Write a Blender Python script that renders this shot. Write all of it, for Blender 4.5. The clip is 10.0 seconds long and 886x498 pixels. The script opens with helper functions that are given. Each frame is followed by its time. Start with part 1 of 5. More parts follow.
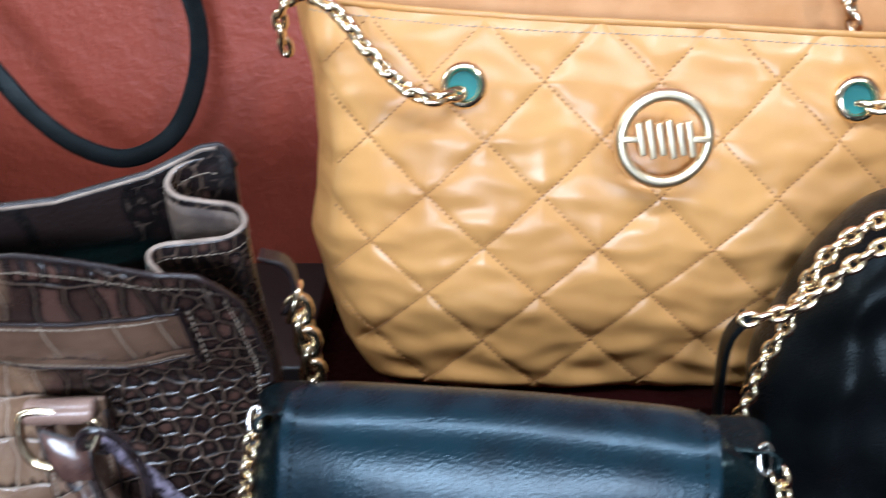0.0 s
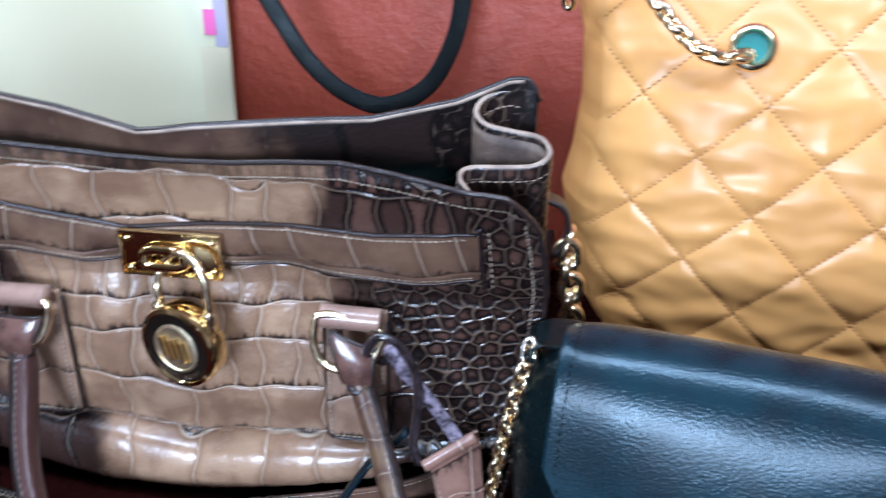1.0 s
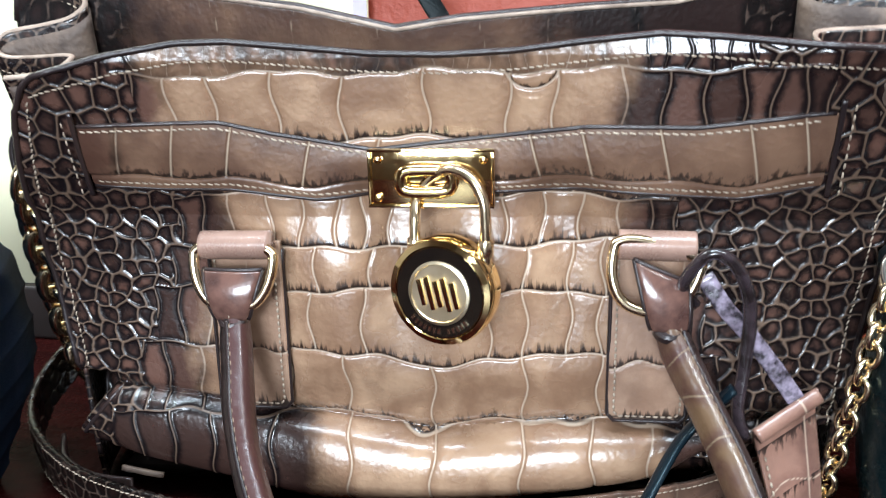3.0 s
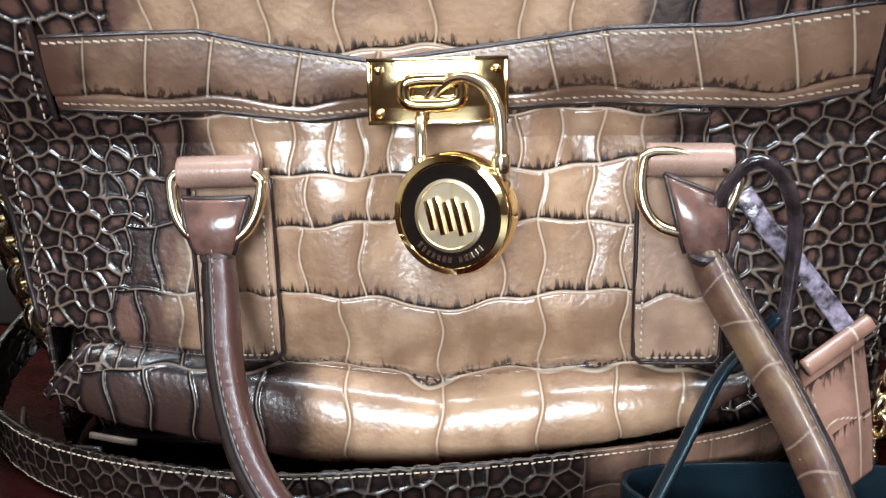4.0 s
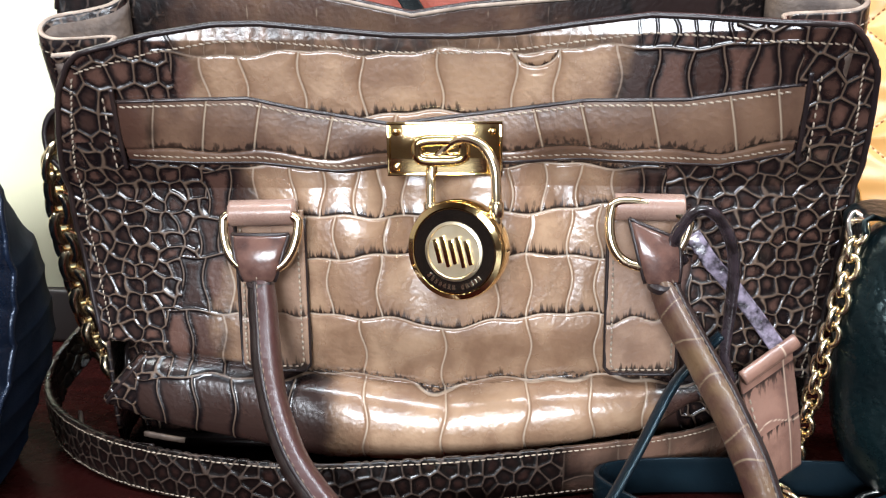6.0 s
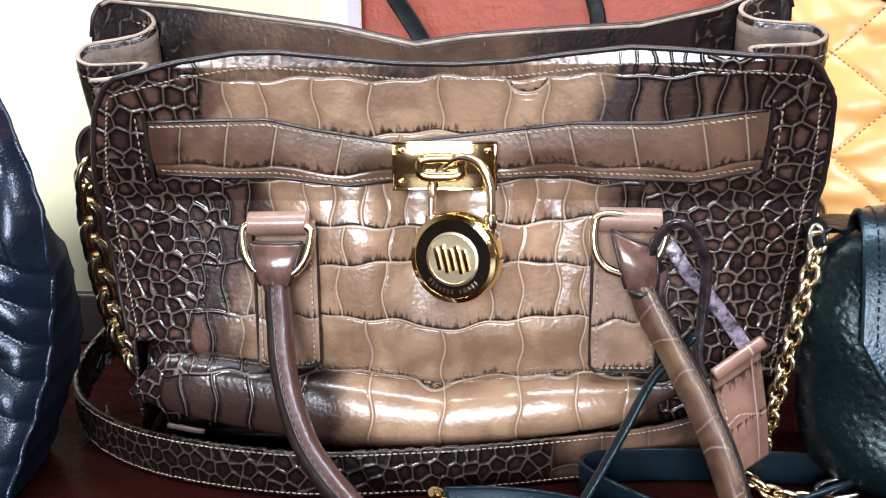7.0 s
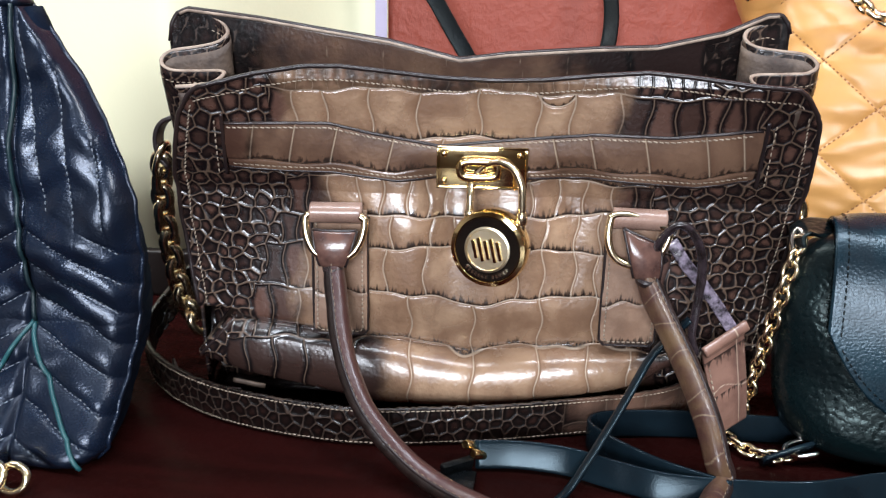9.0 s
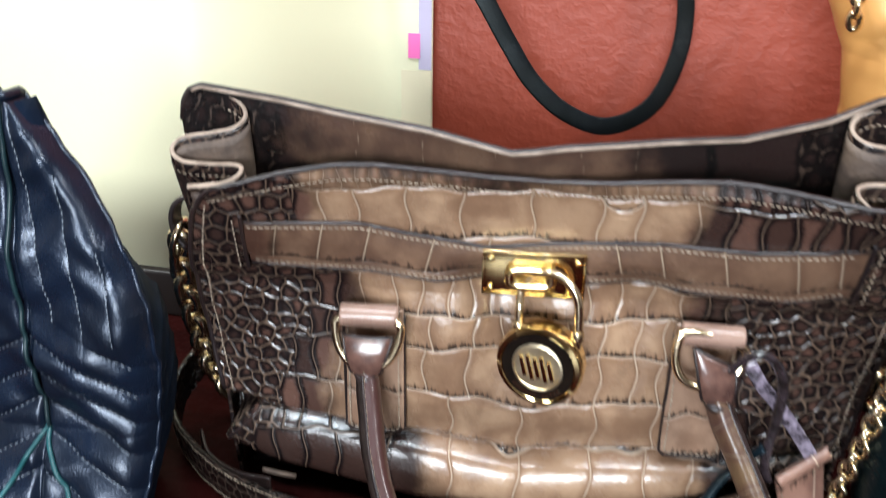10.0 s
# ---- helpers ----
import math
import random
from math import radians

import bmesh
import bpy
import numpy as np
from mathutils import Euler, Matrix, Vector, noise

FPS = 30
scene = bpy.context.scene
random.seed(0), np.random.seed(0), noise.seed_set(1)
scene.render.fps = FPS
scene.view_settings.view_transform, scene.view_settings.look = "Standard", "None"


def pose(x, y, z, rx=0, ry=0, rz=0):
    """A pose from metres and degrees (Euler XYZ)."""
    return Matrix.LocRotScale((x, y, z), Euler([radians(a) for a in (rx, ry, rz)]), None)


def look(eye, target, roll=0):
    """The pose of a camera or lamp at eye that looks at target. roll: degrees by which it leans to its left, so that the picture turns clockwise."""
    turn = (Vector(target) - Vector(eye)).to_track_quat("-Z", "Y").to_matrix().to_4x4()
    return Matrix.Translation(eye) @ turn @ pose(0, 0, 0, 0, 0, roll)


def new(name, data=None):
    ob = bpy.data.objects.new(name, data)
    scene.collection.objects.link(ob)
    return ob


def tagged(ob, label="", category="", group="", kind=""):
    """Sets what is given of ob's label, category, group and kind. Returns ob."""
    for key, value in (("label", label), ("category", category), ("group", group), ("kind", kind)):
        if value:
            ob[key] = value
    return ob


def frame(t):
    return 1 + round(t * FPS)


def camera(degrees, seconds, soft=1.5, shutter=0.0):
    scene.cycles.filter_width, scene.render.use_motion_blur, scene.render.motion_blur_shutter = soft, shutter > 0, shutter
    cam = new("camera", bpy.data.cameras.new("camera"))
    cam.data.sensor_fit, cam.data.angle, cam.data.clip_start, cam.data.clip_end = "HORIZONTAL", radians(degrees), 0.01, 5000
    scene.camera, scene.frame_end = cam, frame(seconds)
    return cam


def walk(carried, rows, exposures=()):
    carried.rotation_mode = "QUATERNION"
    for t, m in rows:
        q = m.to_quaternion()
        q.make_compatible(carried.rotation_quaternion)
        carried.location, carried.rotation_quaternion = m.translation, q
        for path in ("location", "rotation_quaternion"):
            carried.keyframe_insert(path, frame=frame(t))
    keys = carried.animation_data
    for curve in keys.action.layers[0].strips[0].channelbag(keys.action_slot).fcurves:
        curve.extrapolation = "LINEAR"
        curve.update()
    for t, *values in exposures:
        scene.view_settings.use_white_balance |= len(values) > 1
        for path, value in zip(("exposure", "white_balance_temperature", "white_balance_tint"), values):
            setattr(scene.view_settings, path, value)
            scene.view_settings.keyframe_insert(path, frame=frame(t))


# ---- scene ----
cam = camera(56.3, 10.0, soft=1.1, shutter=0.5)
METRES, EYE, TILT, LEAN, TURN = 0.66, 0.3685, -25.0, 0.0, 0.0
ROWS = [
    (0.0, 0.0, 0.0, 0.0, 0.0, 0.0, 0.0),
    (0.5, -0.066, -0.0186, -0.0291, 3.33, -0.33, -2.41),
    (1.0, -0.0957, -0.017, -0.0475, 10.38, -0.73, -6.19),
    (1.5, -0.1109, 0.0039, -0.078, 15.62, -0.3, -8.13),
    (2.0, -0.175, 0.0237, -0.1269, 17.14, 2.8, -7.65),
    (3.5, -0.3203, 0.1043, -0.2397, 9.26, 11.29, -2.59),
    (4.0, -0.3248, 0.1332, -0.2614, 9.32, 11.72, -2.81),
    (4.5, -0.3298, 0.1435, -0.2665, 9.09, 12.08, -3.34),
    (5.0, -0.3306, 0.1265, -0.268, 8.85, 12.25, -3.37),
    (5.5, -0.3171, 0.0686, -0.2712, 8.4, 12.81, -2.95),
    (6.0, -0.319, 0.0333, -0.2776, 8.45, 13.3, -3.08),
    (7.5, -0.3071, -0.0474, -0.2964, 8.04, 13.88, -3.44),
    (8.0, -0.3067, -0.073, -0.3004, 7.6, 13.75, -3.69),
    (8.5, -0.3181, -0.1061, -0.2925, 7.25, 12.41, -4.24),
    (9.0, -0.3385, -0.1362, -0.2625, 7.19, 8.76, -4.58),
    (9.5, -0.349, -0.123, -0.1852, 8.13, 3.56, -4.75),
    (10.0, -0.3615, -0.0743, -0.0759, 10.41, 0.63, -5.66),
]
EXPOSURES = [(0, -.34, 5200, 7), (0.5, -.20, 4950, 8), (1.0, -.06, 4950, 8), (1.5, .12, 5150, 8), (2.2, .24, 5450, 6), (3.3, .36, 5750, 4), (4.5, .37, 5950, 4), (5.0, .29, 6000, 4), (5.5, .29, 6000, 6), (7.5, .22, 6000, 11), (8.5, .06, 6000, 12), (9.0, -.16, 6000, 10), (9.5, -.02, 6000, 8), (10, .06, 6000, 6)]
walk(cam, [(t, pose(0, 0, EYE, TILT, LEAN, TURN) @ pose(METRES * x, METRES * y, METRES * z, 90 + pitch, roll, yaw)) for t, x, y, z, yaw, pitch, roll in ROWS], EXPOSURES)
# ---------- world and lamps ----------
world = bpy.data.worlds.new("world")
scene.world = world
world.use_nodes = True
world.node_tree.nodes["Background"].inputs[0].default_value = (0.8, 0.85, 1.0, 1)
world.node_tree.nodes["Background"].inputs[1].default_value = 0.015


def lamp(name, eye, target, watts, size, color, size_y=None):
    data = bpy.data.lights.new(name, "AREA")
    data.energy, data.size, data.color = watts, size, color
    if size_y:
        data.shape, data.size_y = "RECTANGLE", size_y
    ob = new(name, data)
    ob.matrix_world = look(eye, target)
    return ob


lamp("ceiling_tube", (-0.15, -0.25, 1.70), (-0.15, 0.25, 0.1), 31, 1.3, (0.90, 0.96, 1.0), 0.14)
lamp("unseen_spot", (0.95, -0.45, 1.50), (-0.02, 0.45, 0.1), 17, 0.22, (1.0, 0.95, 0.89))
# Added low lamp on the left, there only to brighten the cream board.
lamp("unseen_spot", (-1.05, 0.26, 0.98), (-0.62, 0.51, 0.12), 7.5, 0.36, (1.0, 0.98, 0.90))
# Added unseen panel behind the camera, giving the leather its frontal highlights.
lamp("front_fill", (-0.30, -1.9, 0.60), (-0.25, 0.3, 0.12), 60, 0.9, (0.97, 0.98, 1.0), 0.5)

# ---------- materials ----------


class Nodes:
    """Short hand for a node material."""

    def __init__(self, name):
        self.mat = bpy.data.materials.new(name)
        self.mat.use_nodes = True
        self.tree = self.mat.node_tree
        self.bsdf = self.tree.nodes["Principled BSDF"]
        self.coords = self.tree.nodes.new("ShaderNodeTexCoord")

    def link(self, a, b):
        self.tree.links.new(a, b)

    def put(self, socket, value):
        if isinstance(value, bpy.types.NodeSocket):
            self.link(value, socket)
        elif isinstance(value, tuple) and len(value) == 3 and socket.type == "RGBA":
            socket.default_value = (*value, 1)
        else:
            socket.default_value = value

    def noise(self, scale, detail=4, stretch=(1, 1, 1), rough=0.55):
        m = self.tree.nodes.new("ShaderNodeMapping")
        m.inputs["Scale"].default_value = stretch
        self.link(self.coords.outputs["Object"], m.inputs["Vector"])
        n = self.tree.nodes.new("ShaderNodeTexNoise")
        n.inputs["Scale"].default_value, n.inputs["Detail"].default_value = scale, detail
        n.inputs["Roughness"].default_value = rough
        self.link(m.outputs[0], n.inputs["Vector"])
        return n.outputs["Fac"]

    def voronoi(self, scale, feature="DISTANCE_TO_EDGE", stretch=(1, 1, 1)):
        m = self.tree.nodes.new("ShaderNodeMapping")
        m.inputs["Scale"].default_value = stretch
        self.link(self.coords.outputs["Object"], m.inputs["Vector"])
        n = self.tree.nodes.new("ShaderNodeTexVoronoi")
        n.feature = feature
        n.inputs["Scale"].default_value = scale
        self.link(m.outputs[0], n.inputs["Vector"])
        return n.outputs["Distance"]

    def attr(self, name):
        n = self.tree.nodes.new("ShaderNodeAttribute")
        n.attribute_name = name
        return n.outputs["Fac"]

    def ramp(self, value, a, b, lo=0.0, hi=1.0):
        n = self.tree.nodes.new("ShaderNodeMapRange")
        n.interpolation_type = "SMOOTHSTEP"
        for i, v in enumerate((value, a, b, lo, hi)):
            self.put(n.inputs[i], v)
        return n.outputs[0]

    def math(self, op, a, b=0.0):
        n = self.tree.nodes.new("ShaderNodeMath")
        n.operation = op
        self.put(n.inputs[0], a)
        self.put(n.inputs[1], b)
        return n.outputs[0]

    def mix(self, fac, a, b):
        n = self.tree.nodes.new("ShaderNodeMix")
        n.data_type = "RGBA"
        self.put(n.inputs["Factor"], fac)
        self.put(n.inputs["A"], a)
        self.put(n.inputs["B"], b)
        return n.outputs["Result"]

    def bump(self, height, strength=0.3, distance=0.001):
        n = self.tree.nodes.new("ShaderNodeBump")
        n.inputs["Strength"].default_value, n.inputs["Distance"].default_value = strength, distance
        self.link(height, n.inputs["Height"])
        self.link(n.outputs[0], self.bsdf.inputs["Normal"])

    def set(self, **values):
        for key, value in values.items():
            self.put(self.bsdf.inputs[key.replace("_", " ")], value)
        return self.mat


def croc_material(name, tan, tan_dark, brown, black, pale, shine, by_cell=0.4, coat=0.45, spec=0.7):
    n = Nodes(name)
    edge, low, side, cell = (n.attr(k) for k in ("edge", "low", "side", "cell"))
    blotch = n.noise(38, 5)
    fine = n.noise(420, 4)
    streak = n.noise(1.0, 3, (520, 520, 70))
    centre = n.mix(n.ramp(blotch, 0.35, 0.68), tan, tan_dark)
    centre = n.mix(n.math("MULTIPLY", cell, by_cell), centre, tan_dark)
    centre = n.mix(n.ramp(edge, 0.0005, 0.0060, 0.62, 0.0), centre, tan_dark)
    reach = n.math("ADD", 0.0006, n.math("MULTIPLY", n.ramp(streak, 0.35, 0.75), 0.0052))
    fringe = n.ramp(n.math("DIVIDE", low, reach), 0.35, 1.45, 1.0, 0.0)
    centre = n.mix(n.math("MULTIPLY", fringe, 0.92), centre, black)
    spot = n.ramp(n.math("ADD", edge, n.math("MULTIPLY", n.math("SUBTRACT", fine, 0.5), 0.003)), 0.0010, 0.0040)
    small = n.mix(spot, black, n.mix(n.ramp(cell, 0.15, 0.9, 0.0, 0.72), brown, black))
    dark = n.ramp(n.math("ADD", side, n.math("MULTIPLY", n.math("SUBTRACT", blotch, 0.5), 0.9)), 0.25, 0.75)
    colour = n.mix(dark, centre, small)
    line = n.ramp(edge, 0.00012, n.ramp(dark, 0.0, 1.0, 0.0007, 0.00062), 1.0, 0.0)
    colour = n.mix(n.math("MULTIPLY", line, n.ramp(dark, 0.0, 1.0, 0.8, 0.42)), colour, n.mix(n.math("MULTIPLY", dark, 0.85), pale, tan_dark))
    rough = n.math("ADD", n.ramp(blotch, 0.2, 0.8, shine, shine + 0.14), n.math("MULTIPLY", line, 0.25))
    wrinkle = n.voronoi(430, "SMOOTH_F1")
    n.bump(n.math("ADD", n.math("MULTIPLY", wrinkle, 0.7), n.math("ADD", fine, n.math("MULTIPLY", n.noise(110, 3), 0.5))), 0.23, 0.0009)
    return n.set(Base_Color=colour, Roughness=rough, Coat_Weight=coat, Coat_Roughness=0.14, Specular_IOR_Level=spec)


def leather(name, a, b, rough, grain=900, depth=0.2, scale=30, coat=0.0):
    n = Nodes(name)
    big, fine = n.noise(scale, 5), n.noise(grain * 1.3, 3)
    peb = n.voronoi(grain, "SMOOTH_F1")
    n.bump(n.math("ADD", n.math("MULTIPLY", peb, 0.8), n.math("MULTIPLY", fine, 0.6)), depth, 0.0006)
    r = n.ramp(n.math("ADD", n.math("MULTIPLY", big, 0.7), n.math("MULTIPLY", fine, 0.3)), 0.3, 0.7, rough - 0.05, rough + 0.1)
    return n.set(Base_Color=n.mix(n.ramp(big, 0.3, 0.7), a, b), Roughness=r, Coat_Weight=coat, Coat_Roughness=0.2)


def metal(name, colour, worn, rough):
    n = Nodes(name)
    fine, big = n.noise(300, 4), n.noise(60, 3)
    n.bump(fine, 0.02, 0.0004)
    return n.set(Base_Color=n.mix(n.ramp(big, 0.35, 0.75), colour, worn), Metallic=1.0, Roughness=n.ramp(fine, 0.3, 0.8, rough, rough + 0.06))


CROC = croc_material("croc_leather", (0.40, 0.262, 0.165), (0.20, 0.114, 0.068), (0.105, 0.054, 0.040), (0.0065, 0.0042, 0.0046), (0.46, 0.36, 0.27), 0.20, 0.4, 0.35, 0.6)
CROC_DARK = croc_material("dark_croc_leather", (0.17, 0.095, 0.065), (0.10, 0.060, 0.043), (0.030, 0.013, 0.010), (0.004, 0.0026, 0.0024), (0.16, 0.11, 0.075), 0.22, 0.4, 0.1, 0.45)
BELT_CROC = croc_material("belt_croc_leather", (0.22, 0.132, 0.084), (0.11, 0.060, 0.038), (0.07, 0.033, 0.022), (0.010, 0.006, 0.005), (0.40, 0.31, 0.22), 0.27, 0.4, 0.25)
BACK_CROC = croc_material("back_croc_leather", (0.135, 0.078, 0.050), (0.070, 0.037, 0.026), (0.020, 0.011, 0.010), (0.005, 0.0035, 0.0035), (0.24, 0.17, 0.115), 0.24, 0.4, 0.1, 0.4)
LINING = leather("dark_suede_lining", (0.125, 0.086, 0.062), (0.048, 0.031, 0.024), 0.6, 500, 0.5, 70)
HANDLE_CROC = croc_material("handle_leather", (0.112, 0.067, 0.036), (0.052, 0.021, 0.020), (0.028, 0.016, 0.014), (0.010, 0.006, 0.005), (0.20, 0.145, 0.09), 0.28, 0.95, 0.15, 0.45)
TAG_CROC = croc_material("pinkish_croc_leather", (0.29, 0.162, 0.118), (0.17, 0.086, 0.064), (0.10, 0.045, 0.030), (0.014, 0.0075, 0.006), (0.50, 0.38, 0.28), 0.32)
PATCH_CROC = croc_material("patch_croc_leather", (0.39, 0.255, 0.175), (0.22, 0.130, 0.085), (0.09, 0.045, 0.03), (0.012, 0.007, 0.006), (0.48, 0.38, 0.29), 0.24, 0.3)
CORD_DARK = leather("dark_cord_leather", (0.040, 0.029, 0.034), (0.010, 0.007, 0.007), 0.16, 400, 0.35, 120, 0.6)
EDGE = leather("leather_edge_dark", (0.030, 0.019, 0.017), (0.014, 0.009, 0.010), 0.32)
TAN = leather("leather_tan", (0.35, 0.225, 0.175), (0.23, 0.140, 0.108), 0.24, 700, 0.15, 60, 0.3)
HANDLE_END = leather("glossy_maroon_leather", (0.145, 0.076, 0.059), (0.052, 0.026, 0.022), 0.20, 700, 0.12, 90, 0.4)
SUEDE = leather("suede_lining", (0.36, 0.275, 0.215), (0.20, 0.145, 0.110), 0.6, 500, 0.5, 90)
TEAL = leather("teal_lining", (0.03, 0.20, 0.18), (0.02, 0.13, 0.12), 0.6)
THREAD = leather("pale_thread", (0.42, 0.34, 0.255), (0.20, 0.15, 0.11), 0.55, 900, 0.2, 220)
GOLD = metal("gold_plate", (0.93, 0.73, 0.37), (0.84, 0.61, 0.27), 0.045)
SATIN = metal("satin_gold", (0.95, 0.82, 0.58), (0.90, 0.74, 0.48), 0.34)
# Dark leather; the lilac flecks in its colour imitate glossy highlights.
GLINT_LEATHER = leather("dark_leather_lilac_glints", (0.27, 0.225, 0.29), (0.018, 0.014, 0.018), 0.16, 300, 0.8, 260, 0.5)
THREAD_BROWN = leather("brown_beige_thread", (0.21, 0.15, 0.10), (0.12, 0.08, 0.055), 0.6)
PALE_GOLD = metal("pale_gold", (0.95, 0.80, 0.56), (0.88, 0.70, 0.45), 0.17)
SILVER = metal("steel", (0.75, 0.72, 0.68), (0.6, 0.57, 0.53), 0.15)
GUN = leather("black_enamel", (0.006, 0.0045, 0.004), (0.010, 0.007, 0.005), 0.11, 900, 0.03)
NAVY = leather("navy_leather", (0.006, 0.011, 0.024), (0.003, 0.0055, 0.012), 0.27, 800, 0.35, 30, 0.2)
NAVY_SIDE = leather("dull_navy_leather", (0.006, 0.011, 0.024), (0.003, 0.006, 0.013), 0.8, 900, 0.3)
NAVY_THREAD = leather("navy_thread", (0.17, 0.19, 0.22), (0.10, 0.12, 0.15), 0.6)
NAVY_EDGE = leather("navy_piping", (0.010, 0.030, 0.036), (0.006, 0.016, 0.020), 0.4)
TEAL_EDGE = leather("teal_piping", (0.02, 0.10, 0.11), (0.012, 0.06, 0.07), 0.35)
BLACK = leather("pebbled_black_leather", (0.003, 0.008, 0.009), (0.002, 0.004, 0.005), 0.25, 300, 0.9, 18, 0.1)
# Dark blue leather; paler mottling in its colour imitates blurred reflections on the flap.
FLAP = leather("smooth_dark_blue_leather", (0.009, 0.024, 0.034), (0.002, 0.006, 0.010), 0.24, 700, 0.28, 34, 0.12)
SOOT = leather("black_leather", (0.005, 0.006, 0.007), (0.0025, 0.003, 0.0032), 0.28, 900, 0.3)
YELLOW = leather("mustard_leather", (0.64, 0.330, 0.102), (0.56, 0.275, 0.080), 0.34, 1500, 0.10, 14, 0.05)
YELLOW_IN = leather("tan_lining", (0.62, 0.31, 0.12), (0.52, 0.24, 0.08), 0.6)
YELLOW_THREAD = leather("brown_thread", (0.36, 0.16, 0.04), (0.25, 0.10, 0.03), 0.6)
BLUE_STRAP = leather("blue_strap_leather", (0.006, 0.012, 0.017), (0.003, 0.006, 0.009), 0.18, 900, 0.06)


def wall_material():
    n = Nodes("red_textured_wall")
    a, b, c = n.noise(5, 4), n.noise(75, 5), n.noise(260, 3)
    n.bump(n.math("ADD", n.ramp(b, 0.35, 0.7), n.math("MULTIPLY", c, 0.5)), 0.3, 0.002)
    return n.set(Base_Color=n.mix(n.ramp(a, 0.3, 0.7), (0.285, 0.048, 0.022), (0.235, 0.037, 0.017)), Roughness=0.55)


def table_material():
    n = Nodes("dark_red_lacquer")
    a, b = n.noise(6, 4, (1, 8, 1)), n.noise(160, 4)
    n.bump(b, 0.05, 0.0005)
    return n.set(Base_Color=n.mix(n.ramp(a, 0.3, 0.7), (0.019, 0.0038, 0.0034), (0.010, 0.0025, 0.0022)), Roughness=n.ramp(b, 0.3, 0.8, 0.22, 0.36), IOR=1.06)


def paint(name, a, b, rough=0.6):
    n = Nodes(name)
    s, f = n.noise(4, 5), n.noise(220, 3)
    n.bump(f, 0.15, 0.0008)
    return n.set(Base_Color=n.mix(n.ramp(s, 0.3, 0.7), a, b), Roughness=rough)


def tint_gloss(mat, colour):
    mat.node_tree.nodes["Principled BSDF"].inputs["Specular Tint"].default_value = (*colour, 1)


tint_gloss(SOOT, (0.16, 0.18, 0.18))
tint_gloss(NAVY_SIDE, (0.1, 0.13, 0.2))
tint_gloss(NAVY, (0.70, 0.80, 1.0))
tint_gloss(BLACK, (0.48, 0.62, 0.60))
tint_gloss(FLAP, (0.44, 0.56, 0.64))
tint_gloss(BLUE_STRAP, (0.28, 0.36, 0.40))
WALL = wall_material()
TABLE = table_material()
BOARD = paint("cream_board", (0.78, 0.74, 0.52), (0.74, 0.71, 0.49), 0.5)
BEIGE = paint("beige_paper", (0.80, 0.72, 0.52), (0.74, 0.66, 0.46))
LILAC = paint("lilac_paper", (0.50, 0.46, 0.60), (0.46, 0.41, 0.56))
PINK = paint("pink_ink", (0.85, 0.12, 0.42), (0.80, 0.16, 0.45))
PLAIN = paint("plain_wall", (0.36, 0.32, 0.28), (0.32, 0.28, 0.25))
LEDGE = paint("dark_brown_lacquer", (0.011, 0.007, 0.006), (0.007, 0.0045, 0.004), 0.45)
CEILING = paint("ceiling_paint", (0.45, 0.44, 0.42), (0.42, 0.41, 0.39))
FLOOR = paint("floor_tile", (0.20, 0.16, 0.13), (0.17, 0.13, 0.11), 0.35)

# ---------- geometry helpers ----------


def thing(name, m, label, category, group="", kind=""):
    ob = new(name)
    ob.empty_display_size = 0.02
    ob.matrix_world = m
    return tagged(ob, label, category, group, kind)


def mesh_object(name, verts, faces, mat, parent=None, label="", attrs=None, smooth=True):
    me = bpy.data.meshes.new(name)
    me.from_pydata([tuple(v) for v in verts], [], [tuple(f) for f in faces])
    if smooth:
        me.polygons.foreach_set("use_smooth", np.ones(len(me.polygons), dtype=bool))
    for key, values in (attrs or {}).items():
        at = me.attributes.new(key, "FLOAT", "POINT")
        at.data.foreach_set("value", np.asarray(values, dtype=np.float32).ravel())
    me.materials.append(mat)
    me.update()
    ob = new(name, me)
    ob.parent = parent
    return tagged(ob, label)


def part(name, bm, mat, parent, label="", smooth=True):
    bmesh.ops.recalc_face_normals(bm, faces=bm.faces)
    me = bpy.data.meshes.new(name)
    bm.to_mesh(me)
    bm.free()
    if smooth:
        me.polygons.foreach_set("use_smooth", np.ones(len(me.polygons), dtype=bool))
        me.set_sharp_from_angle(angle=radians(40))
    me.materials.append(mat)
    ob = new(name, me)
    ob.parent = parent
    return tagged(ob, label)


def normals_of(P):
    n = np.cross(np.gradient(P, axis=0), np.gradient(P, axis=1))
    return n / np.maximum(np.linalg.norm(n, axis=2, keepdims=True), 1e-12)


